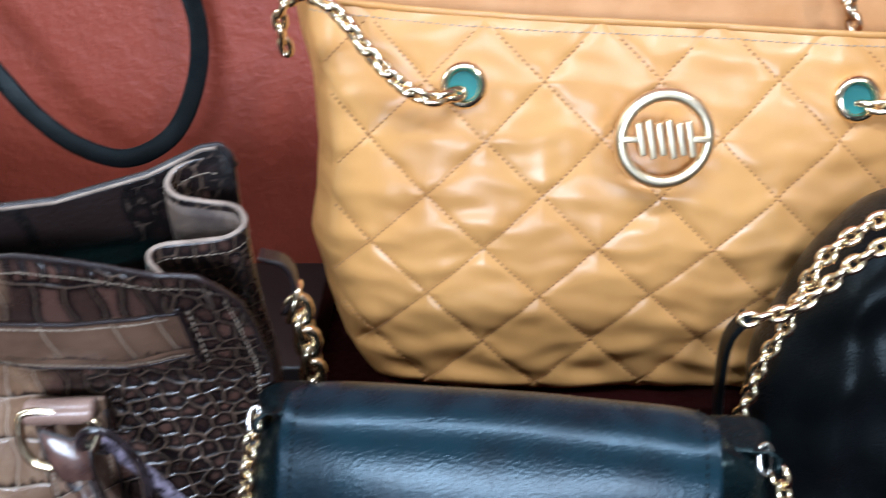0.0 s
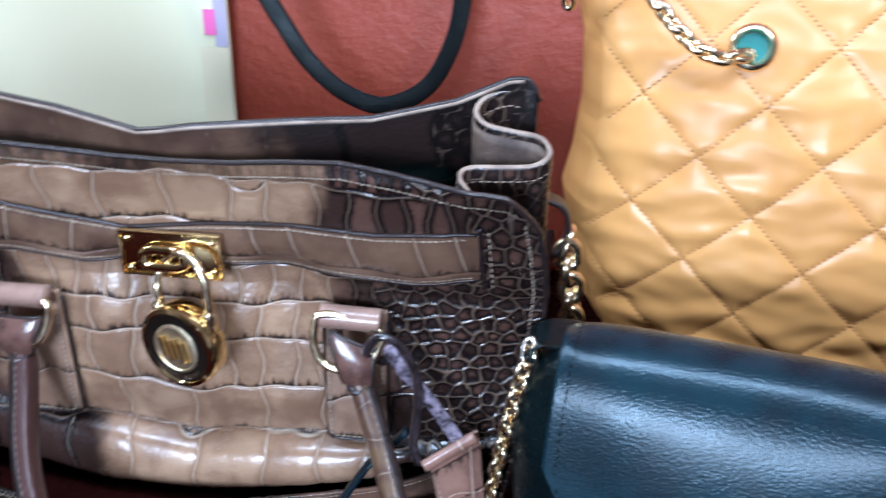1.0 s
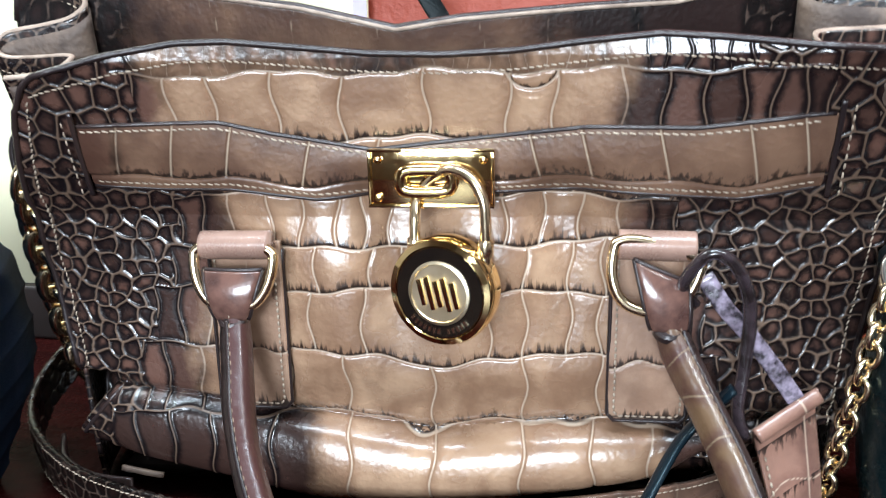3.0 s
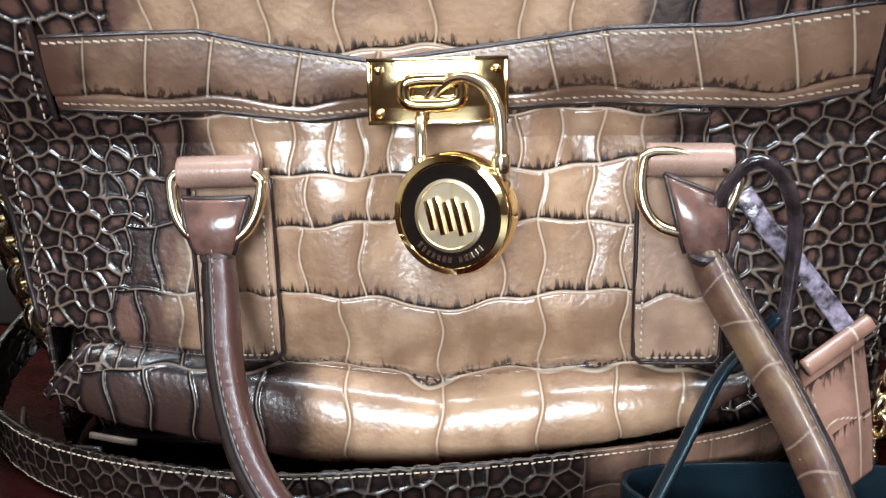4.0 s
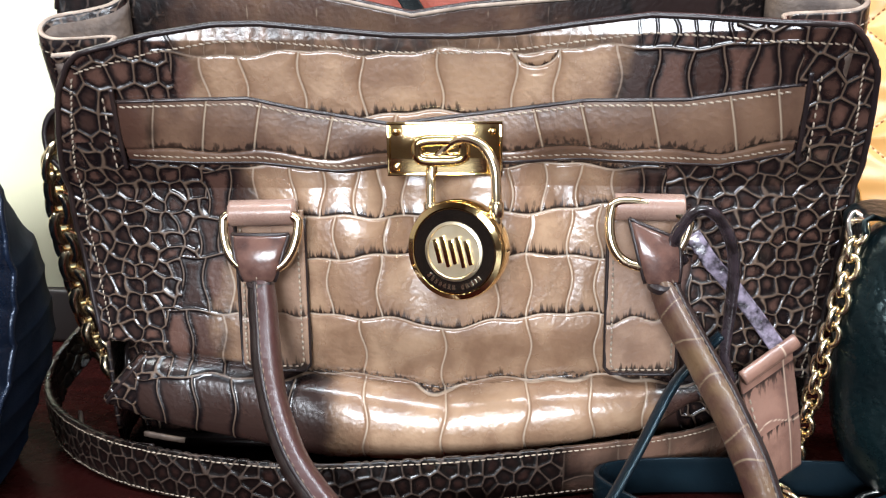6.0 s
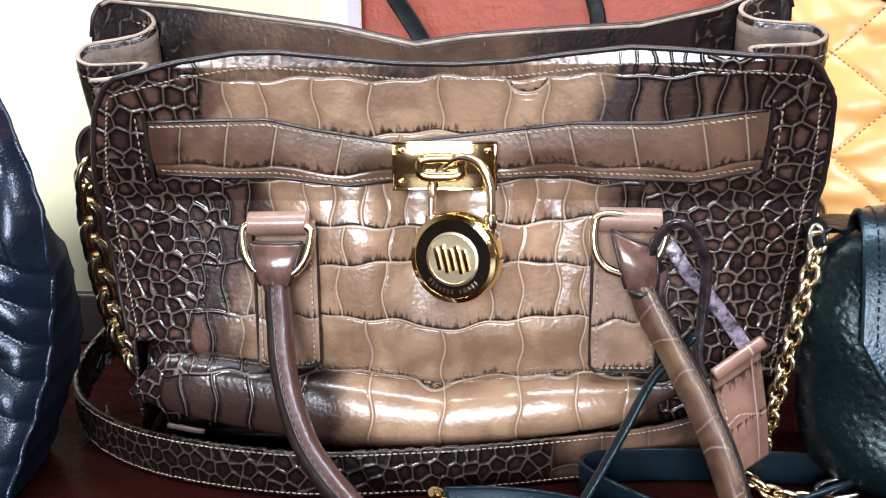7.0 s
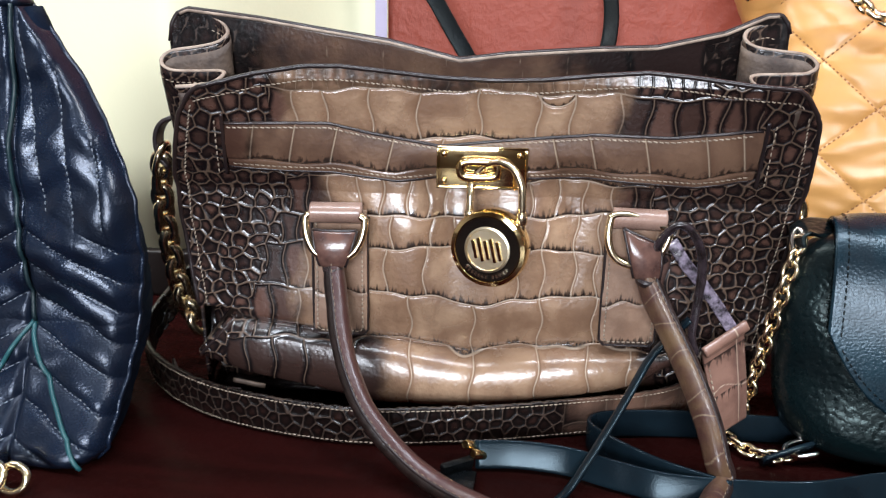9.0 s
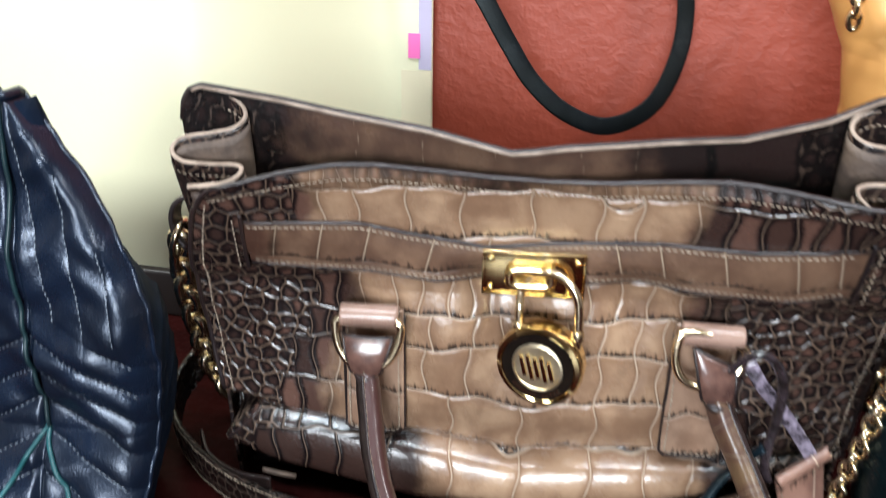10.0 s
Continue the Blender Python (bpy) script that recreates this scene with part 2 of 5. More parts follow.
def sheet(name, P, mat, parent=None, label="", attrs=None, thick=0.0, closed=False):
    """A surface through the grid of points P; the side with normal dP/du x dP/dv is its front. thick makes it solid."""
    a, b = P.shape[:2]
    idx = np.arange(a * b).reshape(a, b)
    if closed:
        idx = np.concatenate([idx, idx[:1]])
    q = np.stack([idx[:-1, :-1], idx[1:, :-1], idx[1:, 1:], idx[:-1, 1:]], axis=-1).reshape(-1, 4)
    verts, faces = P.reshape(-1, 3), q.tolist()
    if thick:
        k = a * b
        verts = np.concatenate([verts, (P - thick * normals_of(P)).reshape(-1, 3)])
        faces += (q[:, ::-1] + k).tolist()
        rim = list(idx[:, 0]) + list(idx[-1, 1:]) + list(idx[-2::-1, -1]) + list(idx[0, -2:0:-1])
        faces += [(rim[i], rim[i] + k, rim[(i + 1) % len(rim)] + k, rim[(i + 1) % len(rim)]) for i in range(len(rim))]
        attrs = {key: np.concatenate([np.ravel(v), np.ravel(v)]) for key, v in (attrs or {}).items()}
    return mesh_object(name, verts, faces, mat, parent, label, attrs)


def smooth_path(points, step=0.002):
    """Catmull-Rom through the points, resampled evenly."""
    p = np.array(points, dtype=float)
    p = np.concatenate([[2 * p[0] - p[1]], p, [2 * p[-1] - p[-2]]])
    out = []
    for i in range(1, len(p) - 2):
        t = np.linspace(0, 1, 24, endpoint=False)[:, None]
        a, b, c, d = p[i - 1], p[i], p[i + 1], p[i + 2]
        out.append(0.5 * (2 * b + (c - a) * t + (2 * a - 5 * b + 4 * c - d) * t ** 2 + (3 * b - a - 3 * c + d) * t ** 3))
    out = np.concatenate(out + [p[-2:-1]])
    s = np.concatenate([[0], np.cumsum(np.linalg.norm(np.diff(out, axis=0), axis=1))])
    n = max(2, int(round(s[-1] / step)) + 1)
    return np.stack([np.interp(np.linspace(0, s[-1], n), s, out[:, k]) for k in range(3)], axis=1)


def frames_of(path, up=(0, 0, 1), closed=False):
    """Tangent, side and up vector at each point of a path."""
    t = np.gradient(path, axis=0)
    if closed:
        t = np.roll(path, -1, 0) - np.roll(path, 1, 0)
    t /= np.linalg.norm(t, axis=1, keepdims=True)
    u = np.array(up, dtype=float)
    us = []
    for d in t:
        v = u - d * np.dot(u, d)
        if np.linalg.norm(v) < 1e-4:
            v = np.array((d[1], d[2], d[0]))
            v = v - d * np.dot(v, d)
        u = v / np.linalg.norm(v)
        us.append(u)
    us = np.array(us)
    return t, np.cross(t, us), us


def section(rx, rz, n=12, power=2.0):
    a = np.linspace(0, 2 * math.pi, n, endpoint=False)
    c, s = np.cos(a), np.sin(a)
    return np.stack([rx * np.sign(c) * np.abs(c) ** (2 / power), rz * np.sign(s) * np.abs(s) ** (2 / power)], axis=1)


def sweep(name, path, sec, mat, parent=None, label="", up=(0, 0, 1), closed=False, taper=None, attrs=None, fixed_up=False):
    """A section swept along a path: tubes, straps, piping and rings."""
    t, s, u = frames_of(path, up, closed)
    if fixed_up:
        u = np.repeat(np.array([up], dtype=float), len(path), axis=0)
        s = np.cross(t, u)
        s /= np.linalg.norm(s, axis=1, keepdims=True)
        u = np.cross(s, t)
    k = np.ones(len(path)) if taper is None else np.asarray(taper)
    V = path[:, None] + k[:, None, None] * (sec[None, :, :1] * s[:, None] + sec[None, :, 1:] * u[:, None])
    n, m = len(path), len(sec)
    faces = []
    for i in range(n if closed else n - 1):
        j = (i + 1) % n
        faces += [(i * m + a, i * m + (a + 1) % m, j * m + (a + 1) % m, j * m + a) for a in range(m)]
    if not closed:
        faces += [tuple(range(m))[::-1], tuple((n - 1) * m + a for a in range(m))]
    values = {key: np.repeat(np.asarray(v)[:, None], m, axis=1) if np.ndim(v) == 1 else v for key, v in (attrs or {}).items()}
    return mesh_object(name, V.reshape(-1, 3), faces, mat, parent, label, values)


def stitches(name, lines, mat, parent, pitch=0.0042, length=0.0030, r=0.00042, lift=0.0003, slant=0.0):
    """Rows of thread stitches. lines: (path, outward normals or one normal)."""
    verts, faces = [], []
    for path, nrm in lines:
        path = np.asarray(path)
        s = np.concatenate([[0], np.cumsum(np.linalg.norm(np.diff(path, axis=0), axis=1))])
        for d in np.arange(pitch / 2, s[-1] - pitch / 2, pitch):
            p = np.array([np.interp(d, s, path[:, k]) for k in range(3)])
            q = np.array([np.interp(d + 1e-4, s, path[:, k]) for k in range(3)]) - p
            q /= np.linalg.norm(q) + 1e-12
            n = np.asarray(nrm, dtype=float)
            if n.ndim == 2:
                n = n[min(len(n) - 1, int(np.searchsorted(s, d)))]
            n = n - q * np.dot(n, q)
            n /= np.linalg.norm(n) + 1e-12
            w = np.cross(q, n)
            q = q + slant * w
            p = p + n * lift
            k, h = len(verts), length / 2
            verts += [p - q * h - n * r, p - q * h * 0.6 + w * r, p + q * h * 0.6 + w * r, p + q * h - n * r, p + q * h * 0.6 - w * r, p - q * h * 0.6 - w * r, p - q * h * 0.5 + n * r, p + q * h * 0.5 + n * r]
            faces += [(k, k + 1, k + 6), (k + 1, k + 2, k + 7, k + 6), (k + 2, k + 3, k + 7), (k + 3, k + 4, k + 7), (k + 4, k + 5, k + 6, k + 7), (k + 5, k, k + 6)]
    return mesh_object(name, verts, faces, mat, parent)


def link_mesh(name, length, width, wire, mat, flat=1.0):
    """One oval chain link in the xy plane, long along x."""
    a = np.linspace(0, 2 * math.pi, 20, endpoint=False)
    rx, ry = length / 2 - wire, width / 2 - wire
    path = np.stack([rx * np.sign(np.cos(a)) * np.abs(np.cos(a)) ** 0.8, ry * np.sin(a), 0 * a], axis=1)
    ob = sweep(name, path, section(wire, wire * flat, 8), mat, closed=True)
    me = ob.data
    bpy.data.objects.remove(ob)
    return me


def chain(points, parent, mesh, pitch, twist=50, start=0, up=(0, 0, 1), name="chain_link"):
    """Links on one shared mesh, each turned against the last like a curb chain."""
    path = smooth_path(points, pitch)
    t, s, u = frames_of(path, up)
    for i in range(len(path)):
        ob = new(name, mesh)
        ob.parent = parent
        a = radians(start + (twist if i % 2 else -twist))
        x = Vector(t[i])
        y = Vector(s[i]) * math.cos(a) + Vector(u[i]) * math.sin(a)
        z = x.cross(y)
        m = Matrix((x, y, z)).transposed().to_4x4()
        m.translation = path[i]
        ob.matrix_basis = m


def box_bm(lo, hi, bevel=0.0, segments=3):
    bm = bmesh.new()
    bmesh.ops.create_cube(bm, size=1)
    lo, hi = Vector(lo), Vector(hi)
    for v in bm.verts:
        v.co = Vector([(lo[k] + hi[k]) / 2 + v.co[k] * (hi[k] - lo[k]) for k in range(3)])
    if bevel:
        bmesh.ops.bevel(bm, geom=bm.edges[:], offset=bevel, segments=segments, profile=0.6, affect="EDGES")
    return bm


def turned(profile, m, segments=40, ring=False):
    """A body of revolution round z, from (radius, height) pairs, placed by m."""
    bm = bmesh.new()
    rings = []
    for r, h in profile:
        rings.append([bm.verts.new(m @ Vector((r * math.cos(k * 2 * math.pi / segments), r * math.sin(k * 2 * math.pi / segments), h))) for k in range(segments)])
    for a, b in zip(rings, rings[1:] + rings[:1] if ring else rings[1:]):
        for k in range(segments):
            bm.faces.new((a[k], a[(k + 1) % segments], b[(k + 1) % segments], b[k]))
    if not ring:
        bm.faces.new(rings[0][::-1])
        bm.faces.new(rings[-1])
    return bm


def lump(x, y, scale, seed=0.0):
    """Smooth irregular values in about -1..1, for folds and dents."""
    return (np.sin(x * scale + 1.3 * np.sin(y * scale * 0.7 + seed) + seed) + np.sin(y * scale * 1.3 + 1.7 * np.sin(x * scale * 0.6 + 2 * seed) + 2.1 + seed)) / 2


def step(x, a, b):
    t = np.clip((x - a) / (b - a), 0, 1)
    return t * t * (3 - 2 * t)


# ---------- scales of the embossed leather ----------


def voronoi_edge(U, V, spacing, seed, jitter=0.36, stretch=1.0):
    """Half the gap between the nearest two seeds (a distance to the cell's border) and a value per cell."""
    rng = np.random.RandomState(seed)
    shape = np.shape(U)
    u, v = np.ravel(U) / stretch, np.ravel(V)
    g = np.mgrid[math.floor(u.min() / spacing) - 1:math.ceil(u.max() / spacing) + 2, math.floor(v.min() / spacing) - 1:math.ceil(v.max() / spacing) + 2]
    gu, gv = g[0].ravel().astype(float), g[1].ravel().astype(float)
    su = (gu + 0.5 * (gv % 2) + rng.uniform(-jitter, jitter, gu.size)) * spacing
    sv = (gv + rng.uniform(-jitter, jitter, gu.size)) * spacing
    cell = rng.uniform(0, 1, gu.size)
    edge, ids = np.empty(u.size), np.empty(u.size)
    for k in range(0, u.size, 20000):
        d = np.hypot(u[k:k + 20000, None] - su, v[k:k + 20000, None] - sv)
        two = np.argpartition(d, 1, axis=1)[:, :2]
        dd = np.take_along_axis(d, two, axis=1)
        first = np.argmin(dd, axis=1)
        edge[k:k + 20000] = np.abs(dd[:, 1] - dd[:, 0]) / 2
        ids[k:k + 20000] = cell[two[np.arange(len(two)), first]]
    return edge.reshape(shape), ids.reshape(shape)


def small_scales(U, V, spacing=0.009, seed=1, side=1.0, stretch=1.0):
    edge, cell = voronoi_edge(U, V, spacing, seed, 0.36, stretch)
    return {"edge": edge, "low": np.full(np.shape(U), 0.05), "side": np.full(np.shape(U), side), "cell": cell}


def scale_rows(X, Z, bounds, lines, limits, side_fn, spacing, seed):
    """Rows of broad scales in the middle, small round ones towards the sides."""
    wx, wz = X + 0.0010 * lump(X, Z, 420, 2.0), Z + 0.0010 * lump(Z, X, 380, 5.0)
    edge, cell = voronoi_edge(wx, wz, spacing, seed, 0.30, 1.12)
    edge = edge * (1 + 0.35 * lump(X, Z, 300, 3.0))
    low = np.full(X.shape, 0.05)
    side = side_fn(X, Z)
    for i, xs in enumerate(lines):
        lo, hi = bounds[i + 1](X), bounds[i](X)
        a, b = limits[i]
        inside = (Z <= hi) & (Z > lo) & (X > a) & (X < b)
        d = np.minimum(hi - Z, Z - lo)
        c = np.zeros(X.shape)
        for k, x0 in enumerate([a, *xs, b]):
            wob = x0 + 0.0014 * np.sin(Z * 210 + x0 * 300) + 0.06 * x0 * (hi - Z)
            d = np.minimum(d, np.abs(X - wob))
            c = np.where(X > wob, (k * 0.37 + i * 0.23) % 1.0, c)
        edge = np.where(inside, np.abs(d), edge)
        cell = np.where(inside, c, cell)
        low = np.where(inside, np.abs(Z - lo), low)
    return {"edge": edge, "low": low, "side": side, "cell": cell}


def relief(at, groove=0.0006, puff=0.0011):
    e = at["edge"]
    s = at["side"]
    ridge = np.exp(-(e / 0.00065) ** 2)
    return (0.0008 * s - groove * (1 - s)) * ridge + puff * (0.55 - 0.30 * s) * np.clip(e / (0.0075 - 0.0045 * s), 0, 1) ** 0.55
# ---------- the setting ----------


def slab(name, lo, hi, mat, label, category, bevel=0.0):
    return tagged(part(name, box_bm(lo, hi, bevel, 2), mat, None, smooth=False), label, category, kind="structure")


slab("wall_north", (-2.2, 0.68, -0.78), (2.2, 0.80, 1.9), WALL, "rust red wall with rough textured paint", "wall")
slab("wall_south", (-2.2, -4.32, -0.78), (2.2, -4.2, 1.9), PLAIN, "plain light wall closing the room", "wall")
slab("wall_east", (2.2, -4.32, -0.78), (2.32, 0.80, 1.9), PLAIN, "plain light wall closing the room", "wall")
slab("wall_west", (-2.32, -4.32, -0.78), (-2.2, 0.80, 1.9), PLAIN, "plain light wall closing the room", "wall")
slab("ceiling", (-2.32, -4.32, 1.9), (2.32, 0.80, 2.0), CEILING, "plain white painted ceiling", "ceiling")
slab("floor", (-2.32, -4.32, -0.88), (2.32, 0.80, -0.78), FLOOR, "plain dark floor", "floor")


def display_table():
    ob = thing("display_table", pose(0, 0, 0), "dark red lacquered display table with a glossy top", "table")
    part("tabletop", box_bm((-1.5, -0.5, -0.04), (1.5, 0.676, 0), 0.004), TABLE, ob)
    for x in (-1.4, 1.32):
        for y in (-0.44, 0.54):
            part("leg", box_bm((x, y, -0.78), (x + 0.08, y + 0.08, -0.041), 0.004), TABLE, ob)


def riser():
    ob = thing("riser_block", pose(0.15, 0.47, 0), "dark red lacquered block raising the mustard handbag", "riser")
    part("block", box_bm((-0.19, -0.03, 0.0005), (0.25, 0.13, 0.052), 0.003), TABLE, ob)
    ob = thing("riser_block", pose(-0.62, 0.50, 0), "long dark brown lacquered ledge carrying the cream board", "riser")
    part("block", box_bm((-0.60, 0, 0.0005), (0.52, 0.172, 0.042), 0.003), LEDGE, ob)


def board():
    ob = thing("cream_board", pose(0, 0, 0), "large cream board bending forward, with a printed lilac edge", "board")
    U, V = np.meshgrid(np.linspace(0, 1, 90), np.linspace(0, 1, 12), indexing="ij")
    X = -1.2 + 0.8015 * U
    Y = 0.507 + 0.154 * step(X, -0.56, -0.42)
    sheet("panel", np.stack([X, Y, 0.0425 + 0.95 * V], axis=-1), BOARD, ob, thick=0.004)
    part("edge_strip", box_bm((-0.4305, 0.6598, 0.044), (-0.3990, 0.6606, 0.188)), BEIGE, ob, "beige paper strip")
    part("edge_strip", box_bm((-0.4105, 0.6598, 0.189), (-0.3990, 0.6606, 0.98)), LILAC, ob, "pale lilac paper strip")
    part("ink_mark", box_bm((-0.4200, 0.6588, 0.199), (-0.4090, 0.6596, 0.221), 0.0003, 1), PINK, ob, "bright pink ink mark")


display_table()
riser()
board()


def flat_strap(name, points, width, thick, mat, parent, up=(0, 0, 1), label="", attrs=None, fixed=True):
    return sweep(name, smooth_path(points, 0.003), section(thick / 2, width / 2, 16, 6), mat, parent, label, up=up, fixed_up=fixed)


def hanging_strap():
    ob = thing("hanging_strap", pose(0, 0, 0), "glossy black leather strap hanging in a loop before the red wall", "strap")
    pts = [(-0.425, 0.625, 0.42), (-0.368, 0.605, 0.30), (-0.340, 0.600, 0.255), (-0.321, 0.600, 0.224), (-0.302, 0.600, 0.197), (-0.274, 0.600, 0.174), (-0.240, 0.603, 0.164), (-0.207, 0.613, 0.180), (-0.190, 0.630, 0.215), (-0.187, 0.645, 0.255), (-0.197, 0.652, 0.30), (-0.215, 0.655, 0.42)]
    path = smooth_path(pts, 0.003)
    sweep("strap", path, section(0.0014, 0.0072, 14, 5), SOOT, ob, up=(0.75, 0.25, 0.6))
    part("peg", turned([(0.004, 0), (0.004, 0.04)], Matrix.Translation((-0.32, 0.679, 0.46)) @ pose(0, 0, 0, 90), 16), SILVER, ob)
    sweep("strap_top", smooth_path([(-0.425, 0.625, 0.42), (-0.38, 0.645, 0.462), (-0.32, 0.652, 0.466), (-0.26, 0.655, 0.462), (-0.215, 0.655, 0.42)], 0.003), section(0.0014, 0.0072, 14, 5), SOOT, ob, up=(0, 1, 0))


hanging_strap()

# ---------- the brown handbag ----------
BAG = pose(-0.272, 0.324, 0, 0, 0, 5)


def bag_top(x):
    """Height of the front panel's wavy upper edge."""
    return np.interp(x, [-0.166, -0.145, -0.124, -0.097, -0.078, -0.05, -0.021, 0.008, 0.036, 0.064, 0.0915, 0.113, 0.143, 0.168, 0.178],
                     [0.2045, 0.2095, 0.2147, 0.2190, 0.2192, 0.2165, 0.2136, 0.2128, 0.2140, 0.2172, 0.2196, 0.2180, 0.2148, 0.2133, 0.2085])


def bag_left(z):
    return np.interp(z, [0.0, 0.03, 0.073, 0.093, 0.125, 0.154, 0.176, 0.197, 0.206], [-0.172, -0.175, -0.176, -0.179, -0.182, -0.180, -0.1736, -0.1668, -0.164])


def bag_right(z):
    return np.interp(z, [0.0, 0.03, 0.09, 0.118, 0.152, 0.179, 0.209], [0.172, 0.178, 0.1840, 0.1875, 0.1890, 0.1860, 0.1805])


def fold_low(x):
    """Lower edge of the rounded fold along the bag's base."""
    return np.interp(x, [-0.18, -0.147, -0.09, -0.058, 0.0, 0.038, 0.10, 0.118, 0.18], [0.033, 0.0259, 0.0155, 0.0096, 0.0094, 0.0147, 0.0275, 0.040, 0.052])


def fold_top(x):
    return np.interp(x, [-0.18, -0.15, -0.10, -0.06, 0.0, 0.06, 0.11, 0.18], [0.056, 0.060, 0.054, 0.051, 0.044, 0.051, 0.052, 0.055])


def bag_front(x, z):
    """Depth of the front panel: its top leans forward at the sides, a fold bulges at its foot."""
    k = np.clip(z - 0.145, 0, 0.067)
    y = -k * (0.17 + 0.34 * np.clip(np.abs(x) / 0.15, 0, 1) ** 2)
    y = y + 0.0022 * lump(x, z, 42.0, 1.0) * step(z, 0.05, 0.09)
    y = y - 0.006 * step(np.abs(x), 0.10, 0.03) * step(z, 0.05, 0.08) * step(z, 0.16, 0.12)
    y = y + 0.010 * step(np.abs(x), 0.13, 0.19) * step(z, 0.17, 0.10)
    y = y + (0.0095 * np.exp(-((x + 0.012) / 0.019) ** 2) * step(z, 0.058, 0.125) + 0.006 * np.exp(-((x - 0.056) / 0.016) ** 2) * step(z, 0.085, 0.145)) * step(z, 0.172, 0.155)
    lo, hi = fold_low(x), fold_top(x)
    s = np.clip((z - lo) / (hi - lo), 0, 1)
    y = y - (0.0115 * step(x, 0.16, 0.06) * (0.35 + 0.65 * step(x, -0.13, -0.045)) + 0.002) * np.sqrt(np.clip(np.sin(math.pi * s ** 0.8), 0, 1)) * (z > lo) * (z < hi)
    y = y + 0.0035 * np.exp(-((z - hi) / 0.0035) ** 2)
    y = y + 0.030 * step(z, lo, lo - 0.006)
    gap = step(x, -0.1535 - (0.061 - z) * 0.9, -0.1575 - (0.061 - z) * 0.9) * step(z, 0.067, 0.061)
    return y + 0.028 * gap


def wave(z0, notch=0.0, wide=0.016, tilt=0.0, ph=0.0):
    return lambda x: z0 - notch * np.exp(-(x / wide) ** 2) + tilt * x + 0.0012 * np.sin(x * 95 + ph) + 0.0006 * np.sin(x * 260 + ph)


FRONT_BOUNDS = [wave(0.2065, 0.0, ph=1), wave(0.1790, ph=2), wave(0.1545, ph=3), wave(0.1325, 0.001, tilt=0.03, ph=0.5), wave(0.1120, 0.0, ph=4), wave(0.0835, 0.0085, 0.017, ph=2), wave(0.0505, 0.0080, 0.016, ph=0.4), wave(0.0050)]
FRONT_LINES = [
    [-0.104, -0.087, -0.0616, -0.0345, 0.0005, 0.0337, 0.0522, 0.0786, 0.094, 0.109, 0.122, 0.133, 0.143],
    [-0.06, -0.02, 0.02, 0.06],
    [-0.101, -0.088, -0.070, -0.056, -0.040, -0.029, -0.018, 0.032, 0.048, 0.064, 0.080, 0.092],
    [-0.108, -0.096, -0.082, -0.066, -0.050, -0.026, -0.012, 0.022, 0.041, 0.060, 0.074, 0.090, 0.101],
    [-0.117, -0.104, -0.089, -0.0665, -0.054, -0.030, 0.0253, 0.041, 0.060, 0.073, 0.090, 0.104],
    [-0.126, -0.109, -0.086, -0.066, -0.039, 0.0, 0.041, 0.0736, 0.094, 0.111],
    [-0.142, -0.124, -0.104, -0.0744, -0.038, 0.0, 0.040, 0.071, 0.096],
]
FRONT_LIMITS = [(-0.118, 0.152), (-0.10, 0.10), (-0.113, 0.103), (-0.119, 0.112), (-0.129, 0.117), (-0.138, 0.124), (-0.156, 0.122)]


def front_side(x, z):
    c = 0.105 - 0.02 * np.exp(-((z - 0.14) / 0.03) ** 2)
    # Shade on the fold's left end, put into the colour as more dark scales.
    c = c - 0.054 * (x < 0) * step(z, 0.060, 0.050)
    x = x + 0.022 * (x > 0) * step(z, 0.145, 0.17)
    return step(np.abs(x + 0.004), c - 0.022, c + 0.022)


def offset_rows(P, at, amount=1.0):
    return P + normals_of(P) * (relief(at) * amount)[..., None]


